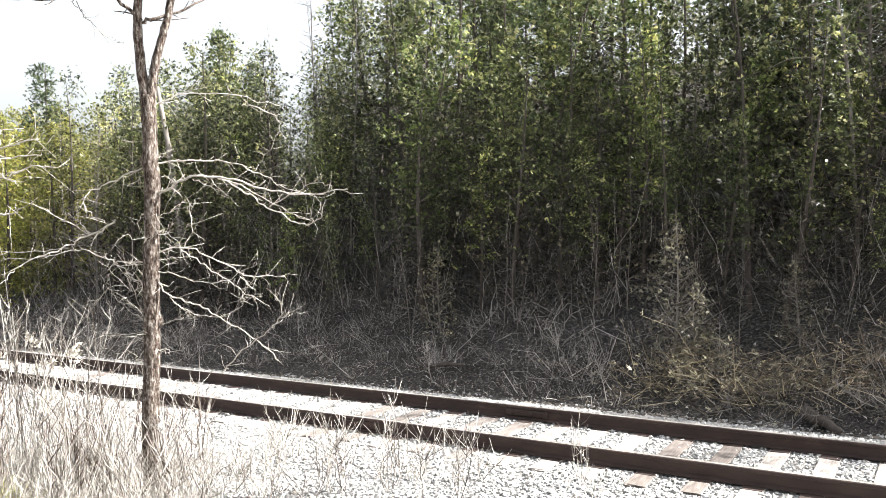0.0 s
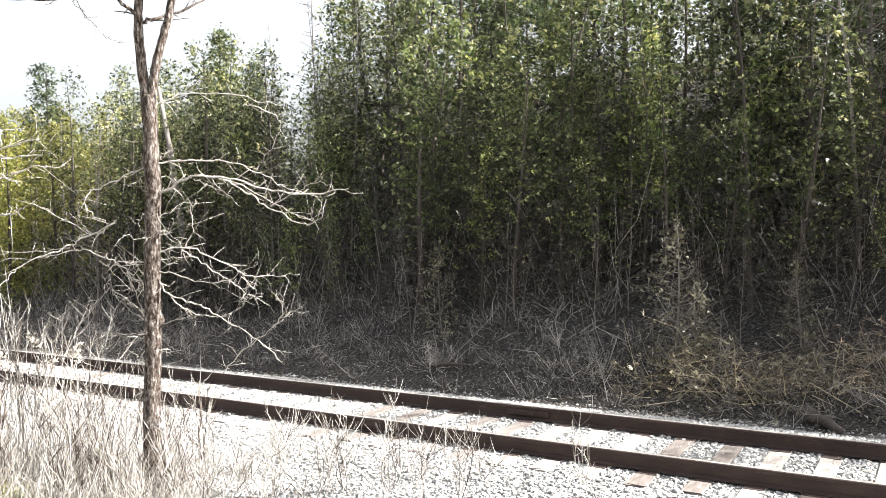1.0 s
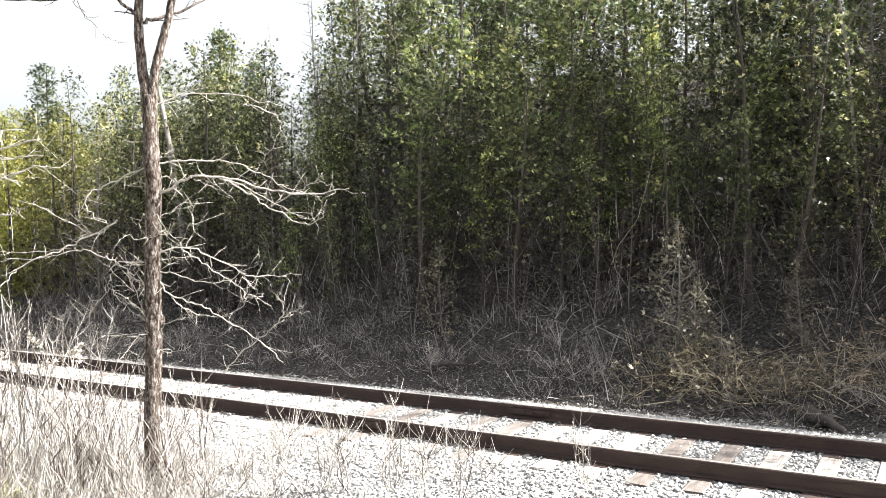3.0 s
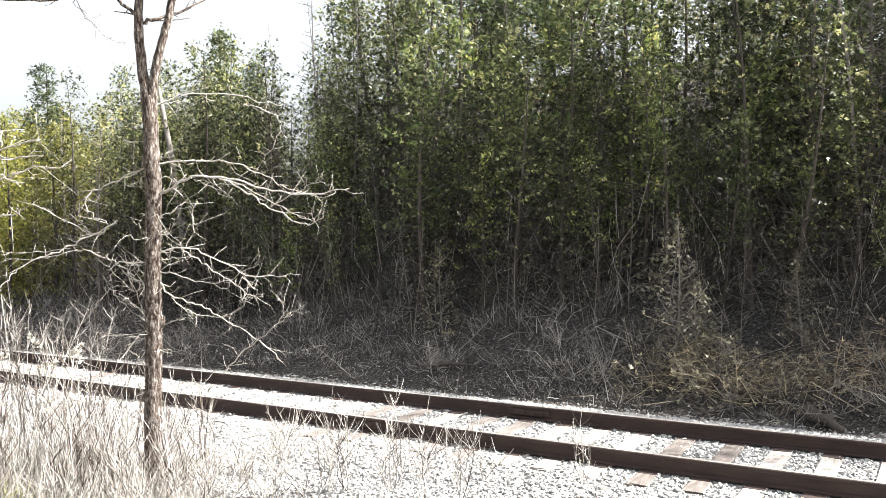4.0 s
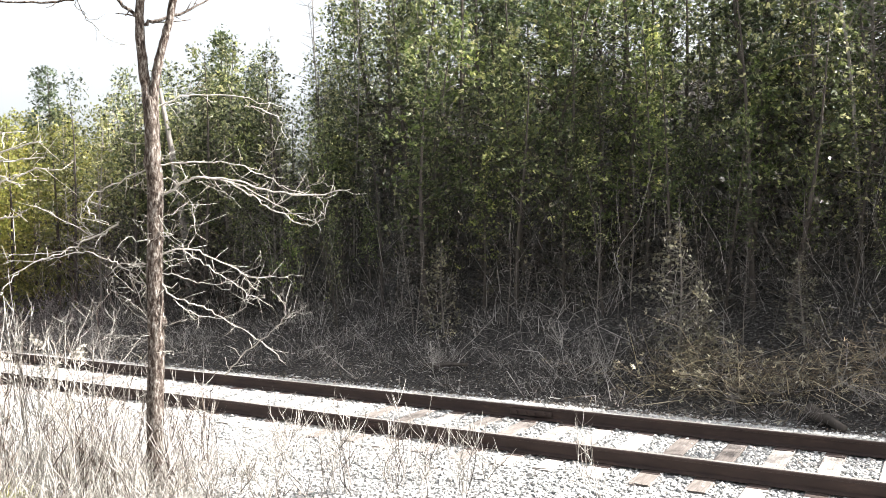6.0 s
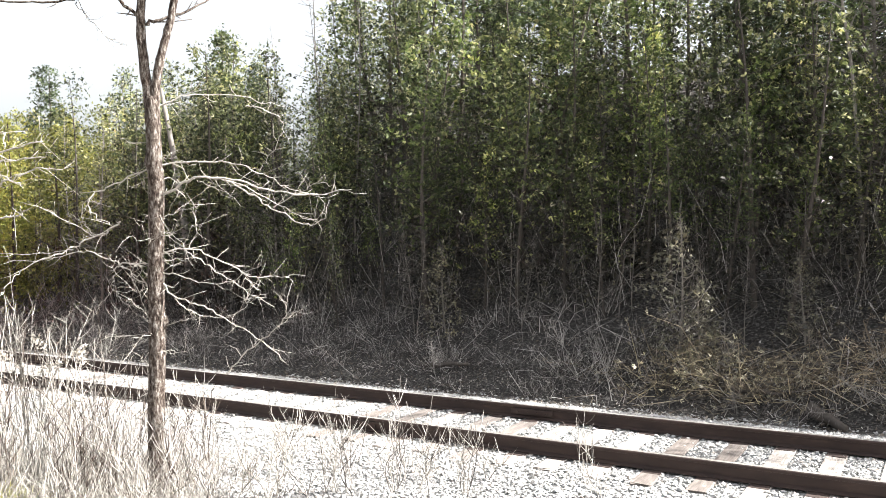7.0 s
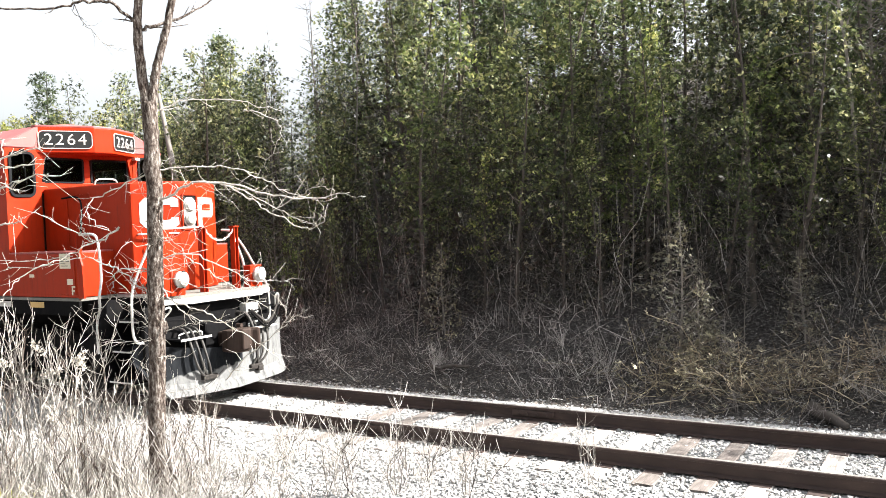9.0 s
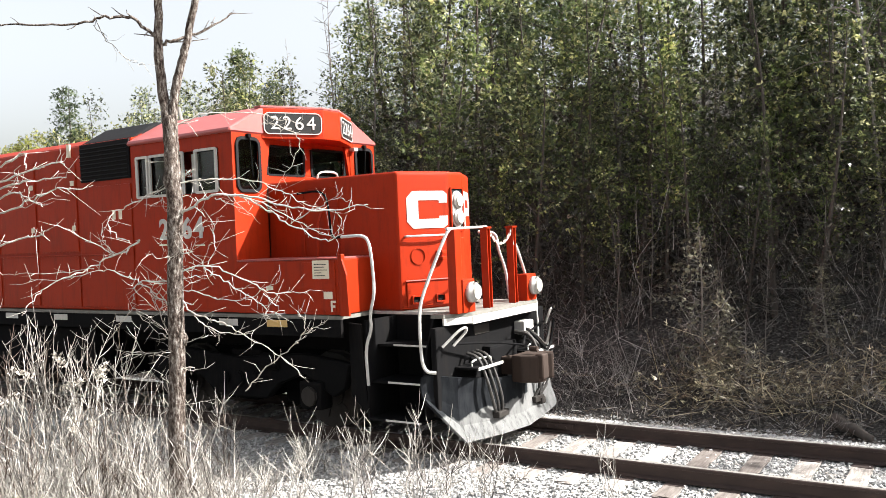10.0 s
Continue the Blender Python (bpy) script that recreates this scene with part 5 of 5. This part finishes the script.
        lk = ring(0.062, 0.036, 0.016, 0.011, 0.011, (0.2, y, z), (0, 1, 1.1 * (2 * u - 1)), (1, 0, 0.0) if i % 2 else (0, -1.1 * (2 * u - 1), 1), 3)
        part("chain_link", lk, M["chain"], lo, "pale worn chain link")
    part("chain_end", rod([(0.2, 0.35, 2.56), (0.22, 0.36, 2.36)], 0.012, 6, 0), M["chain"], lo)
    # ditch lights
    for y, z in ((-0.84, 1.84), (0.80, 1.80)):
        part("lamp_bracket", block(0.10, 0.26, y - 0.17, y + 0.10, 1.60, z + 0.16, 0.012), R, lo, "red lamp bracket")
        d = part("ditch_light", disc((0.29, y, z), 0.125, 0.12, "x", 28, 0.03), W, lo, "round white ditch light", True)
        part("lens", disc((0.355, y, z), 0.095, 0.02, "x", 24, 0.008), M["lens"], d, "clear ribbed lens")
        for k in range(2):
            part("clip", block(0.33, 0.365, y - 0.02 + 0.0, y + 0.02, z + (0.115, -0.135)[k], z + (0.135, -0.115)[k], 0.004), M["wheel"], d)


def truck(lo, xc):
    """Two-axle truck: frames, boxes, springs; returns its wheelsets."""
    for s in (-1, 1):
        fr = solid([(xc + x, s * 1.10, z) for x, z in ((-2.0, 0.95), (-1.9, 0.62), (-1.7, 0.50), (-1.2, 0.78), (-0.75, 0.62), (-0.5, 0.40), (0.5, 0.40), (0.75, 0.62), (1.2, 0.78), (1.7, 0.50), (1.9, 0.62), (2.0, 0.95), (1.2, 1.05), (0, 0.95), (-1.2, 1.05))], (0, s * 0.12, 0), 0.02, 1)
        part("truck_frame", fr, M["black"], lo, "grimy black cast truck frame")
        for x in (-1.37, 1.37):
            bx = part("axle_box", block(xc + x - 0.19, xc + x + 0.19, *sorted((s * 1.06, s * 1.30)), 0.33, 0.70, 0.04), M["black"], lo, "grimy axle box")
            part("cover", disc((xc + x, s * 1.31, 0.51), 0.13, 0.05, "y", 18, 0.012), M["wheel"], bx, "round bearing cover")
        for x in (-0.3, 0.0, 0.3):
            part("spring", disc((xc + x, s * 1.16, 0.66), 0.11, 0.22, "y", 14, 0.02), M["black"], lo)
        part("brake_cylinder", disc((xc + 0.62, s * 1.20, 0.92), 0.12, 0.34, "x", 16, 0.02), M["black"], lo)
    for x in (-0.78, 0.78):
        part("traction_motor", block(xc + x - 0.5, xc + x + 0.5, -0.62, 0.62, 0.2, 1.0, 0.06), M["black"], lo, "grimy black traction motor")
    part("bolster", block(xc - 0.3, xc + 0.3, -1.08, 1.08, 0.45, 1.05, 0.04), M["black"], lo, "black truck bolster")
    # filler block added to close the bright gaps above the truck
    part("equipment_rack", block(xc - 2.6, xc + 2.3, -0.6, 0.6, 0.85, 1.06, 0.02), M["black"], lo, "black filler block added under the frame")
    out = []
    for x in (-1.37, 1.37):
        ws = bmesh.new()
        for s in (-1, 1):
            for r, d, y in ((0.508, 0.13, 0.765), (0.54, 0.03, 0.69), (0.20, 0.20, 0.78)):
                bmesh.ops.create_cone(ws, cap_ends=True, segments=36, radius1=r, radius2=r, depth=d, matrix=Matrix.Translation((0, s * y, 0)) @ Matrix.Rotation(radians(90), 4, "X"))
            for k in range(6):
                an = k * math.pi / 3
                bmesh.ops.create_cube(ws, size=1, matrix=Matrix.Rotation(an, 4, "Y") @ Matrix.Translation((0.3, s * 0.84, 0)) @ Matrix.Diagonal((0.16, 0.02, 0.05, 1)))
        bmesh.ops.create_cone(ws, cap_ends=True, segments=16, radius1=0.09, radius2=0.09, depth=2.1, matrix=Matrix.Rotation(radians(90), 4, "X"))
        w = part("wheelset", ws, M["wheel"], lo, "pair of steel wheels on an axle")
        w.location = (xc + x, 0, 0.508)
        out.append((w, xc + x))
    return out


def locomotive():
    lo = tagged(new("locomotive"), "red diesel locomotive with white figures rolling on the rails", "locomotive")
    side_body(lo)
    cab(lo)
    nose(lo)
    front_end(lo)
    return lo, truck(lo, -3.35) + truck(lo, -13.7)


loco, wheelsets = locomotive()


# ---------------------------------------------------------------- foreground
TREE = Vector((-7.5, -3.46, -0.22))
SIDE = Vector((math.cos(radians(31.74)), math.sin(radians(31.74)), 0))
AWAY = Vector((-math.sin(radians(31.74)), math.cos(radians(31.74)), 0))


def grow_limb(V, F, rnd, pts, r, swing, twigs=1.0):
    """A limb through (sideways, height) points, swinging in depth, with crooked side twigs."""
    n = len(pts)
    p3 = [SIDE * u + AWAY * (swing * (i / (n - 1)) ** 1.2) + Vector((0, 0, z)) for i, (u, z) in enumerate(pts)]
    p3 = smooth_path(p3)
    m = len(p3)
    p3 = [p + Vector((rnd.gauss(0, 0.011), rnd.gauss(0, 0.011), rnd.gauss(0, 0.011))) if 0 < i < m - 1 else p for i, p in enumerate(p3)]
    tube(V, F, p3, [0.74 * r * (1 - 0.72 * i / (m - 1)) for i in range(m)], 6)
    for i in range(2, m - 1):
        if rnd.random() > 0.72 * twigs:
            continue
        d = (p3[i + 1] - p3[i - 1]).normalized()
        side = Vector((rnd.gauss(0, 1), rnd.gauss(0, 1), rnd.gauss(0.25, 0.9)))
        d = (d * rnd.uniform(0.3, 1.0) + side.normalized() * 0.8).normalized()
        ln = rnd.uniform(0.05, 0.30) * (1.25 if rnd.random() < 0.2 else 0.8)
        a = p3[i]
        b = a + d * ln * 0.5
        e = b + (d + Vector((rnd.gauss(0, 0.35), rnd.gauss(0, 0.35), rnd.gauss(0.1, 0.35)))) * ln * 0.5
        rt = max(0.0025, r * (1 - 0.7 * i / m) * 0.34)
        tube(V, F, [a, b, e], [rt, rt * 0.8, rt * 0.45], 4)


def sapling():
    """The bare young tree beside the track."""
    rnd = random.Random(8)
    t = tagged(new("bare_tree"), "bare young tree with rough bark and crooked pale twigs", "tree")
    t.location = TREE
    V, F = [], []

    def stem(pts, r0, r1, sides=14):
        p = smooth_path([SIDE * u + Vector((0, 0, z)) for u, z in pts], 2)
        k = len(p)
        p = [q + Vector((rnd.gauss(0, 0.003), rnd.gauss(0, 0.003), 0)) for q in p]
        tube(V, F, p, [r0 + (r1 - r0) * i / (k - 1) + (0.05 * (1 - i / 5) if i < 5 and r0 > 0.08 else 0) + rnd.uniform(-0.002, 0.003) for i in range(k)], sides)
    stem([(-0.03, -0.15), (0.01, 0.33), (0.04, 0.95), (0.08, 1.81), (0.09, 2.48), (0.13, 3.09), (0.12, 3.51), (0.12, 3.9), (0.115, 4.2)], 0.094, 0.078)
    stem([(0.09, 4.10), (0.06, 4.40), (0.035, 4.72), (0.03, 4.99), (0.05, 5.2), (0.06, 5.61), (0.04, 6.4)], 0.058, 0.034, 10)
    stem([(0.14, 4.10), (0.18, 4.4), (0.25, 4.66), (0.33, 4.9), (0.40, 5.19), (0.51, 5.6), (0.60, 6.4)], 0.054, 0.030, 10)
    for z, a in ((3.10, 0.4), (2.52, 2.2), (3.48, 2.9), (1.75, 0.2), (2.2, 3.6)):
        p = SIDE * (0.10 + 0.05 * math.cos(a)) + AWAY * 0.05 * math.sin(a) + Vector((0, 0, z))
        tube(V, F, [p - Vector((0, 0, 0.07)), p, p + Vector((0, 0, 0.07))], [0.03, 0.052, 0.03], 8)
    mesh_ob("trunk", V, F, M["bark"], t, "grey-brown ridged bark", smooth=True)

    def limb(pts, r, swing, skin="twig"):
        V, F = [], []
        grow_limb(V, F, rnd, pts, r, swing)
        mesh_ob("branch", V, F, M[skin], t, smooth=True)
    limb([(0.07, 4.98), (-0.08, 5.13), (-0.23, 5.25), (-0.47, 5.25), (-0.65, 5.2), (-0.95, 5.15), (-1.43, 5.18), (-1.8, 5.18)], 0.028, -0.3, "bark")
    limb([(0.09, 4.95), (0.31, 5.05), (0.57, 5.18), (0.77, 5.36)], 0.030, 0.4, "bark")
    limb([(-0.64, 5.2), (-0.42, 4.91), (-0.22, 4.76), (-0.04, 4.69)], 0.007, -0.2)
    limb([(0.17, 3.09), (0.42, 3.25), (0.64, 3.31), (1.03, 3.26), (1.33, 3.15), (1.63, 3.08), (1.93, 3.07), (2.27, 3.11)], 0.021, -0.4)
    limb([(0.64, 3.31), (0.91, 3.26), (1.2, 3.09), (1.38, 2.96), (1.62, 2.83), (1.77, 2.75), (1.92, 2.77), (2.01, 2.89)], 0.015, -0.5)
    limb([(0.88, 3.28), (1.21, 3.13), (1.5, 2.96), (1.74, 2.84), (1.88, 2.81)], 0.01, -0.3)
    limb([(0.57, 3.27), (0.78, 3.19), (0.96, 3.07)], 0.008, 0.0)
    limb([(0.16, 3.45), (0.49, 3.48), (0.79, 3.47), (1.06, 3.43), (1.27, 3.3), (1.51, 3.17), (1.78, 3.08)], 0.013, 0.2)
    limb([(1.38, 2.96), (1.58, 3.05), (1.75, 3.14), (1.89, 3.18), (2.09, 3.18), (2.13, 3.06)], 0.008, -0.5)
    limb([(0.19, 4.06), (0.33, 4.15), (0.58, 4.21), (0.94, 4.2), (1.27, 4.13), (1.48, 4.07)], 0.013, 0.3)
    limb([(1.12, 4.04), (1.36, 4.01), (1.5, 3.87), (1.49, 3.77), (1.37, 3.59), (1.23, 3.41)], 0.009, 0.2)
    limb([(0.12, 2.49), (0.46, 2.56), (0.69, 2.44), (0.93, 2.31), (1.06, 2.21), (1.3, 2.19), (1.51, 2.21)], 0.013, 0.3)
    limb([(0.42, 2.52), (0.57, 2.41), (0.81, 2.22), (1.05, 2.06), (1.27, 1.9)], 0.011, 0.1)
    limb([(1.05, 2.21), (1.14, 2.09), (1.23, 1.97)], 0.007, 0.2)
    limb([(0.12, 2.31), (0.38, 2.26), (0.53, 2.18), (0.84, 2.16), (0.99, 2.21), (1.3, 2.36)], 0.01, -0.3)
    limb([(0.44, 2.53), (0.54, 2.74), (0.5, 2.95), (0.6, 3.09)], 0.008, 0.1)
    limb([(0.11, 2.23), (0.25, 2.05), (0.43, 1.97), (0.64, 1.91), (0.82, 1.81), (1.09, 1.66), (1.27, 1.54), (1.52, 1.33)], 0.014, -0.3)
    limb([(0.28, 2.0), (0.43, 1.86), (0.67, 1.78), (0.87, 1.79), (1.03, 1.88), (1.08, 2.0), (0.9, 2.16)], 0.008, 0.1)
    limb([(1.37, 1.65), (1.5, 1.8), (1.51, 1.92), (1.45, 2.01)], 0.007, -0.2)
    limb([(0.8, 1.16), (1.02, 1.4), (1.27, 1.56), (1.46, 1.74), (1.59, 1.83), (1.75, 1.92)], 0.011, -0.3)
    limb([(0.14, 3.44), (-0.21, 3.31), (-0.46, 3.17), (-0.57, 3.06), (-0.49, 2.94), (-0.25, 2.81)], 0.013, -0.3)
    limb([(0.06, 2.06), (-0.08, 2.18), (-0.19, 2.31), (-0.37, 2.42), (-0.55, 2.49), (-0.76, 2.55), (-1.13, 2.47), (-1.62, 2.44)], 0.014, 0.2)
    limb([(-0.28, 2.85), (-0.42, 2.73), (-0.61, 2.68), (-0.76, 2.57), (-1.01, 2.48), (-1.23, 2.38), (-1.29, 2.28), (-1.38, 2.13)], 0.016, -0.4)
    limb([(0.08, 2.39), (-0.25, 2.4), (-0.37, 2.37), (-0.4, 2.24), (-0.39, 2.12), (-0.51, 2.01), (-0.67, 1.87)], 0.011, 0.1)
    limb([(-0.57, 2.69), (-0.69, 2.81), (-0.86, 2.92), (-1.03, 3.05)], 0.01, -0.3)
    limb([(-0.79, 2.56), (-1.13, 2.53), (-1.56, 2.54), (-1.92, 2.52)], 0.008, 0.2)
    limb([(-0.39, 2.12), (-0.27, 1.97), (-0.12, 1.79), (0.01, 1.74)], 0.007, 0.1)
    limb([(-0.18, 2.29), (-0.13, 2.13), (-0.08, 1.91), (0.01, 1.74)], 0.008, 0.1)
    limb([(-0.57, 2.71), (-0.63, 2.84), (-0.64, 2.94), (-0.53, 3.11)], 0.008, -0.2)
    for i in range(26):
        z = rnd.uniform(0.9, 4.0)
        s = rnd.choice((-1, 1))
        u0 = 0.03 + z * 0.032
        ln = rnd.uniform(0.15, 0.6)
        limb([(u0, z), (u0 + s * ln * 0.5, z + rnd.uniform(-0.12, 0.1)), (u0 + s * ln, z + rnd.uniform(-0.25, 0.3))], 0.006, rnd.uniform(-0.4, 0.4))
    # a second one whose boughs reach in
    t = tagged(new("bare_tree"), "bare bush-like tree whose pale boughs reach over the weeds", "tree")
    t.location = TREE
    V, F = [], []
    tube(V, F, [SIDE * u + AWAY * -0.6 + Vector((0, 0, z)) for u, z in ((-2.5, -0.3), (-2.42, 0.9), (-2.3, 2.2), (-2.2, 3.3), (-2.15, 4.2))], [0.07, 0.06, 0.05, 0.04, 0.02], 10)
    mesh_ob("trunk", V, F, M["bark"], t, smooth=True)

    def limb(pts, r, swing):
        (u, z) = pts[0]
        V, F = [], []
        grow_limb(V, F, rnd, [(-2.2, z - 0.25), (u - 0.3, z - 0.06)] + [(a, b) for a, b in pts], r * 1.3, swing)
        mesh_ob("branch", [tuple(Vector(v) + AWAY * -0.6) for v in V], F, M["twig"], t, smooth=True)
    limb([(-1.65, 3.41), (-1.37, 3.49), (-0.97, 3.59), (-0.71, 3.65), (-0.64, 3.62)], 0.016, -0.3)
    limb([(-1.6, 3.35), (-1.2, 3.47), (-0.91, 3.48), (-0.62, 3.49)], 0.016, -0.3)
    limb([(-1.55, 3.12), (-1.21, 3.22), (-0.98, 3.31), (-0.8, 3.38), (-0.59, 3.39)], 0.016, -0.3)
    limb([(-1.55, 3.23), (-1.2, 3.39), (-1.09, 3.34), (-0.87, 3.21)], 0.016, -0.3)
    limb([(-1.57, 2.81), (-1.22, 2.9), (-1.05, 2.92), (-0.91, 2.93), (-0.86, 2.98)], 0.016, -0.3)
    limb([(-1.53, 3.57), (-1.24, 3.68), (-1.04, 3.77), (-1.02, 3.6)], 0.016, -0.3)


def at_tree(u, d):
    p = TREE + SIDE * u + AWAY * d
    return p.x, p.y, ground_z(p.x, p.y)


def weed(rnd, x, y, h, spread, heads, mat, name="dry_weed", label="tall dry bleached weed stalk with side shoots"):
    """A dry weed: a few stems from one root, with side shoots, and fluffy heads on some."""
    t = tagged(new(name), label, "weed", "dry weeds")
    t.location = (x, y, ground_z(x, y))
    V, F = [], []
    tips = []
    for k in range(rnd.randint(2, 4)):
        lean = Vector((rnd.gauss(0, spread), rnd.gauss(0, spread), 1)).normalized()
        hh = h * rnd.uniform(0.7, 1.05)
        pts = smooth_path([Vector((rnd.gauss(0, 0.02), rnd.gauss(0, 0.02), -0.04)), lean * hh * 0.5 + Vector((rnd.gauss(0, 0.06), rnd.gauss(0, 0.06), 0)), lean * hh + Vector((rnd.gauss(0, 0.09), rnd.gauss(0, 0.09), 0))], 2)
        m = len(pts)
        tube(V, F, pts, [0.0055 * (1 - 0.6 * i / m) for i in range(m)], 4)
        tips.append(pts[-1])
        for j in range(rnd.randint(5, 11)):
            i = rnd.randint(m // 3, m - 2)
            d = Vector((rnd.gauss(0, 0.5), rnd.gauss(0, 0.5), rnd.uniform(0.5, 1.1))).normalized() * rnd.uniform(0.06, 0.32)
            tube(V, F, [pts[i], pts[i] + d * 0.6, pts[i] + d + Vector((0, 0, 0.03))], [0.0035, 0.0028, 0.0015], 3)
    mesh_ob("stalk", V, F, mat, t)
    if heads:
        for p in tips[:2]:
            hv, hf = [], []
            droop = Vector((rnd.gauss(0, 1), rnd.gauss(0, 1), -0.2)).normalized()
            for j in range(80):
                u = rnd.random()
                a = p + droop * (0.22 * u) + Vector((rnd.gauss(0, 0.025), rnd.gauss(0, 0.025), rnd.gauss(0, 0.022) - 0.06 * u))
                d = Vector((rnd.gauss(0, 1), rnd.gauss(0, 1), rnd.gauss(0.2, 1))).normalized() * rnd.uniform(0.015, 0.04)
                w = d.cross(Vector((rnd.gauss(0, 1), rnd.gauss(0, 1), 1))).normalized() * 0.012
                b = len(hv)
                hv += [tuple(a - w), tuple(a + w), tuple(a + d)]
                hf.append((b, b + 1, b + 2))
            mesh_ob("seed_head", hv, hf, M["fluff"], t, "pale fluffy seed head")
    return t


def foreground():
    rnd = random.Random(31)
    rng = np.random.default_rng(31)
    # bleached tall weeds round the tree
    for u, d, h in ((-1.22, 0.0, 1.60), (-0.95, 0.1, 1.72), (-0.85, -0.2, 0.95), (-1.5, -0.4, 1.35)):
        x, y, z = at_tree(u, d)
        weed(rnd, x, y, h, 0.05, True, M["straw"], "dry_goldenrod", "tall dry goldenrod with pale fluffy head")
    for i in range(96):
        u, d = rnd.uniform(-2.0, 0.45), rnd.uniform(-1.4, 0.9)
        if abs(u) < 0.1 and abs(d) < 0.15:
            continue
        x, y, z = at_tree(u, d)
        h = rnd.uniform(0.55, 1.75) * ramp1(u, [(-1.9, 1.3), (-0.9, 1.2), (-0.2, 0.95), (0.1, 0.7), (0.5, 0.5)]) * ramp1(d, [(-1.4, 0.6), (-0.4, 1.0), (1, 1.0)])
        weed(rnd, x, y, h, 0.18, False, M["stalk_dark"] if i % 4 == 1 else M["straw"] if i % 3 else M["brush"])
    # weeds along the ballast edge
    for i in range(22):
        x, y = rnd.uniform(-7.2, -4.1), rnd.uniform(-2.9, -1.75)
        weed(rnd, x, y, rnd.uniform(0.28, 0.85), 0.2, False, M["straw"] if i % 4 else M["brush"])
    for x, y, h in ((-5.15, -1.95, 0.75), (-5.9, -2.3, 0.7), (-5.35, -2.2, 0.66), (-4.6, -1.9, 0.55), (-3.3, -1.5, 0.62), (-3.0, -1.9, 0.4)):
        weed(rnd, x, y, h, 0.10, False, M["straw"])
    own = random.Random(52)
    for i in range(13):
        x, y, z = at_tree(own.uniform(0.2, 1.9), own.uniform(-1.3, -0.1))
        weed(own, x, y, own.uniform(0.3, 0.75), 0.22, False, M["straw"] if i % 3 else M["brush"])
    # matted dry grass
    n = 7000
    u = rng.uniform(-2.2, 0.9, n)
    d = -1.75 + 2.9 * rng.random(n) ** 1.15
    keep = rng.random(n) < np.clip(1.1 - 0.9 * (u - 0.1), 0.15, 1) * np.clip(1.15 - 0.55 * (d + 0.6), 0.2, 1)
    u, d = u[keep], d[keep]
    n = len(u)
    x = TREE.x + SIDE.x * u + AWAY.x * d
    y = TREE.y + SIDE.y * u + AWAY.y * d
    z = np.array([ground_z(a, b) for a, b in zip(x, y)])
    ln = rng.gamma(4.0, 0.065, n)
    dv = np.concatenate([rng.normal(scale=0.5, size=(n, 2)), rng.uniform(0.25, 1.2, (n, 1))], 1)
    dv /= np.linalg.norm(dv, axis=1)[:, None]
    base = np.stack([x, y, z - 0.01], 1)
    r0 = rng.uniform(0.0018, 0.0042, n)
    tagged(stems("dry_grass", M["straw"], rng, base, base + dv * ln[:, None], rng.normal(scale=0.10, size=(n, 3)) * ln[:, None], r0, r0 * 0.35),
           "matted pale dry grass round the tree", "grass", kind="stuff")
    # a little fresh green
    n = 420
    c = np.array([at_tree(-1.15, -1.35), at_tree(-0.95, -1.25), at_tree(-1.3, -1.2)])[rng.integers(0, 3, n)]
    base = c + rng.normal(scale=0.09, size=(n, 3)) * (1, 1, 0.15)
    dv = np.concatenate([rng.normal(scale=0.6, size=(n, 2)), np.ones((n, 1))], 1) * rng.uniform(0.05, 0.2, (n, 1))
    r0 = rng.uniform(0.003, 0.006, n)
    tagged(stems("green_tuft", M["cedar_gold"], rng, base, base + dv, rng.normal(scale=0.02, size=(n, 3)), r0, r0 * 0.3),
           "small yellow-green fresh tuft in dry grass", "grass", kind="stuff")


sapling()
foreground()


# ---------------------------------------------------------------- what moves
def loco_x(t):
    """Where the locomotive's front stands along the track at t seconds: it gains a little speed."""
    u = t - 10.0
    return -5.50 + 4.95 * u + 0.16 * u * u if u > -4 else -22.74 + 3.67 * (u + 4)


def motions():
    """The locomotive rolls in along the track, its wheels turning."""
    steps = [0.1 * i for i in range(101)]
    walk(loco, [(t, pose(loco_x(t), 0, 0)) for t in steps])
    for w, x in wheelsets:
        walk(w, [(t, pose(x, 0, 0.508, 0, math.degrees((loco_x(t) - loco_x(0)) / 0.508) % 360, 0)) for t in steps])


motions()
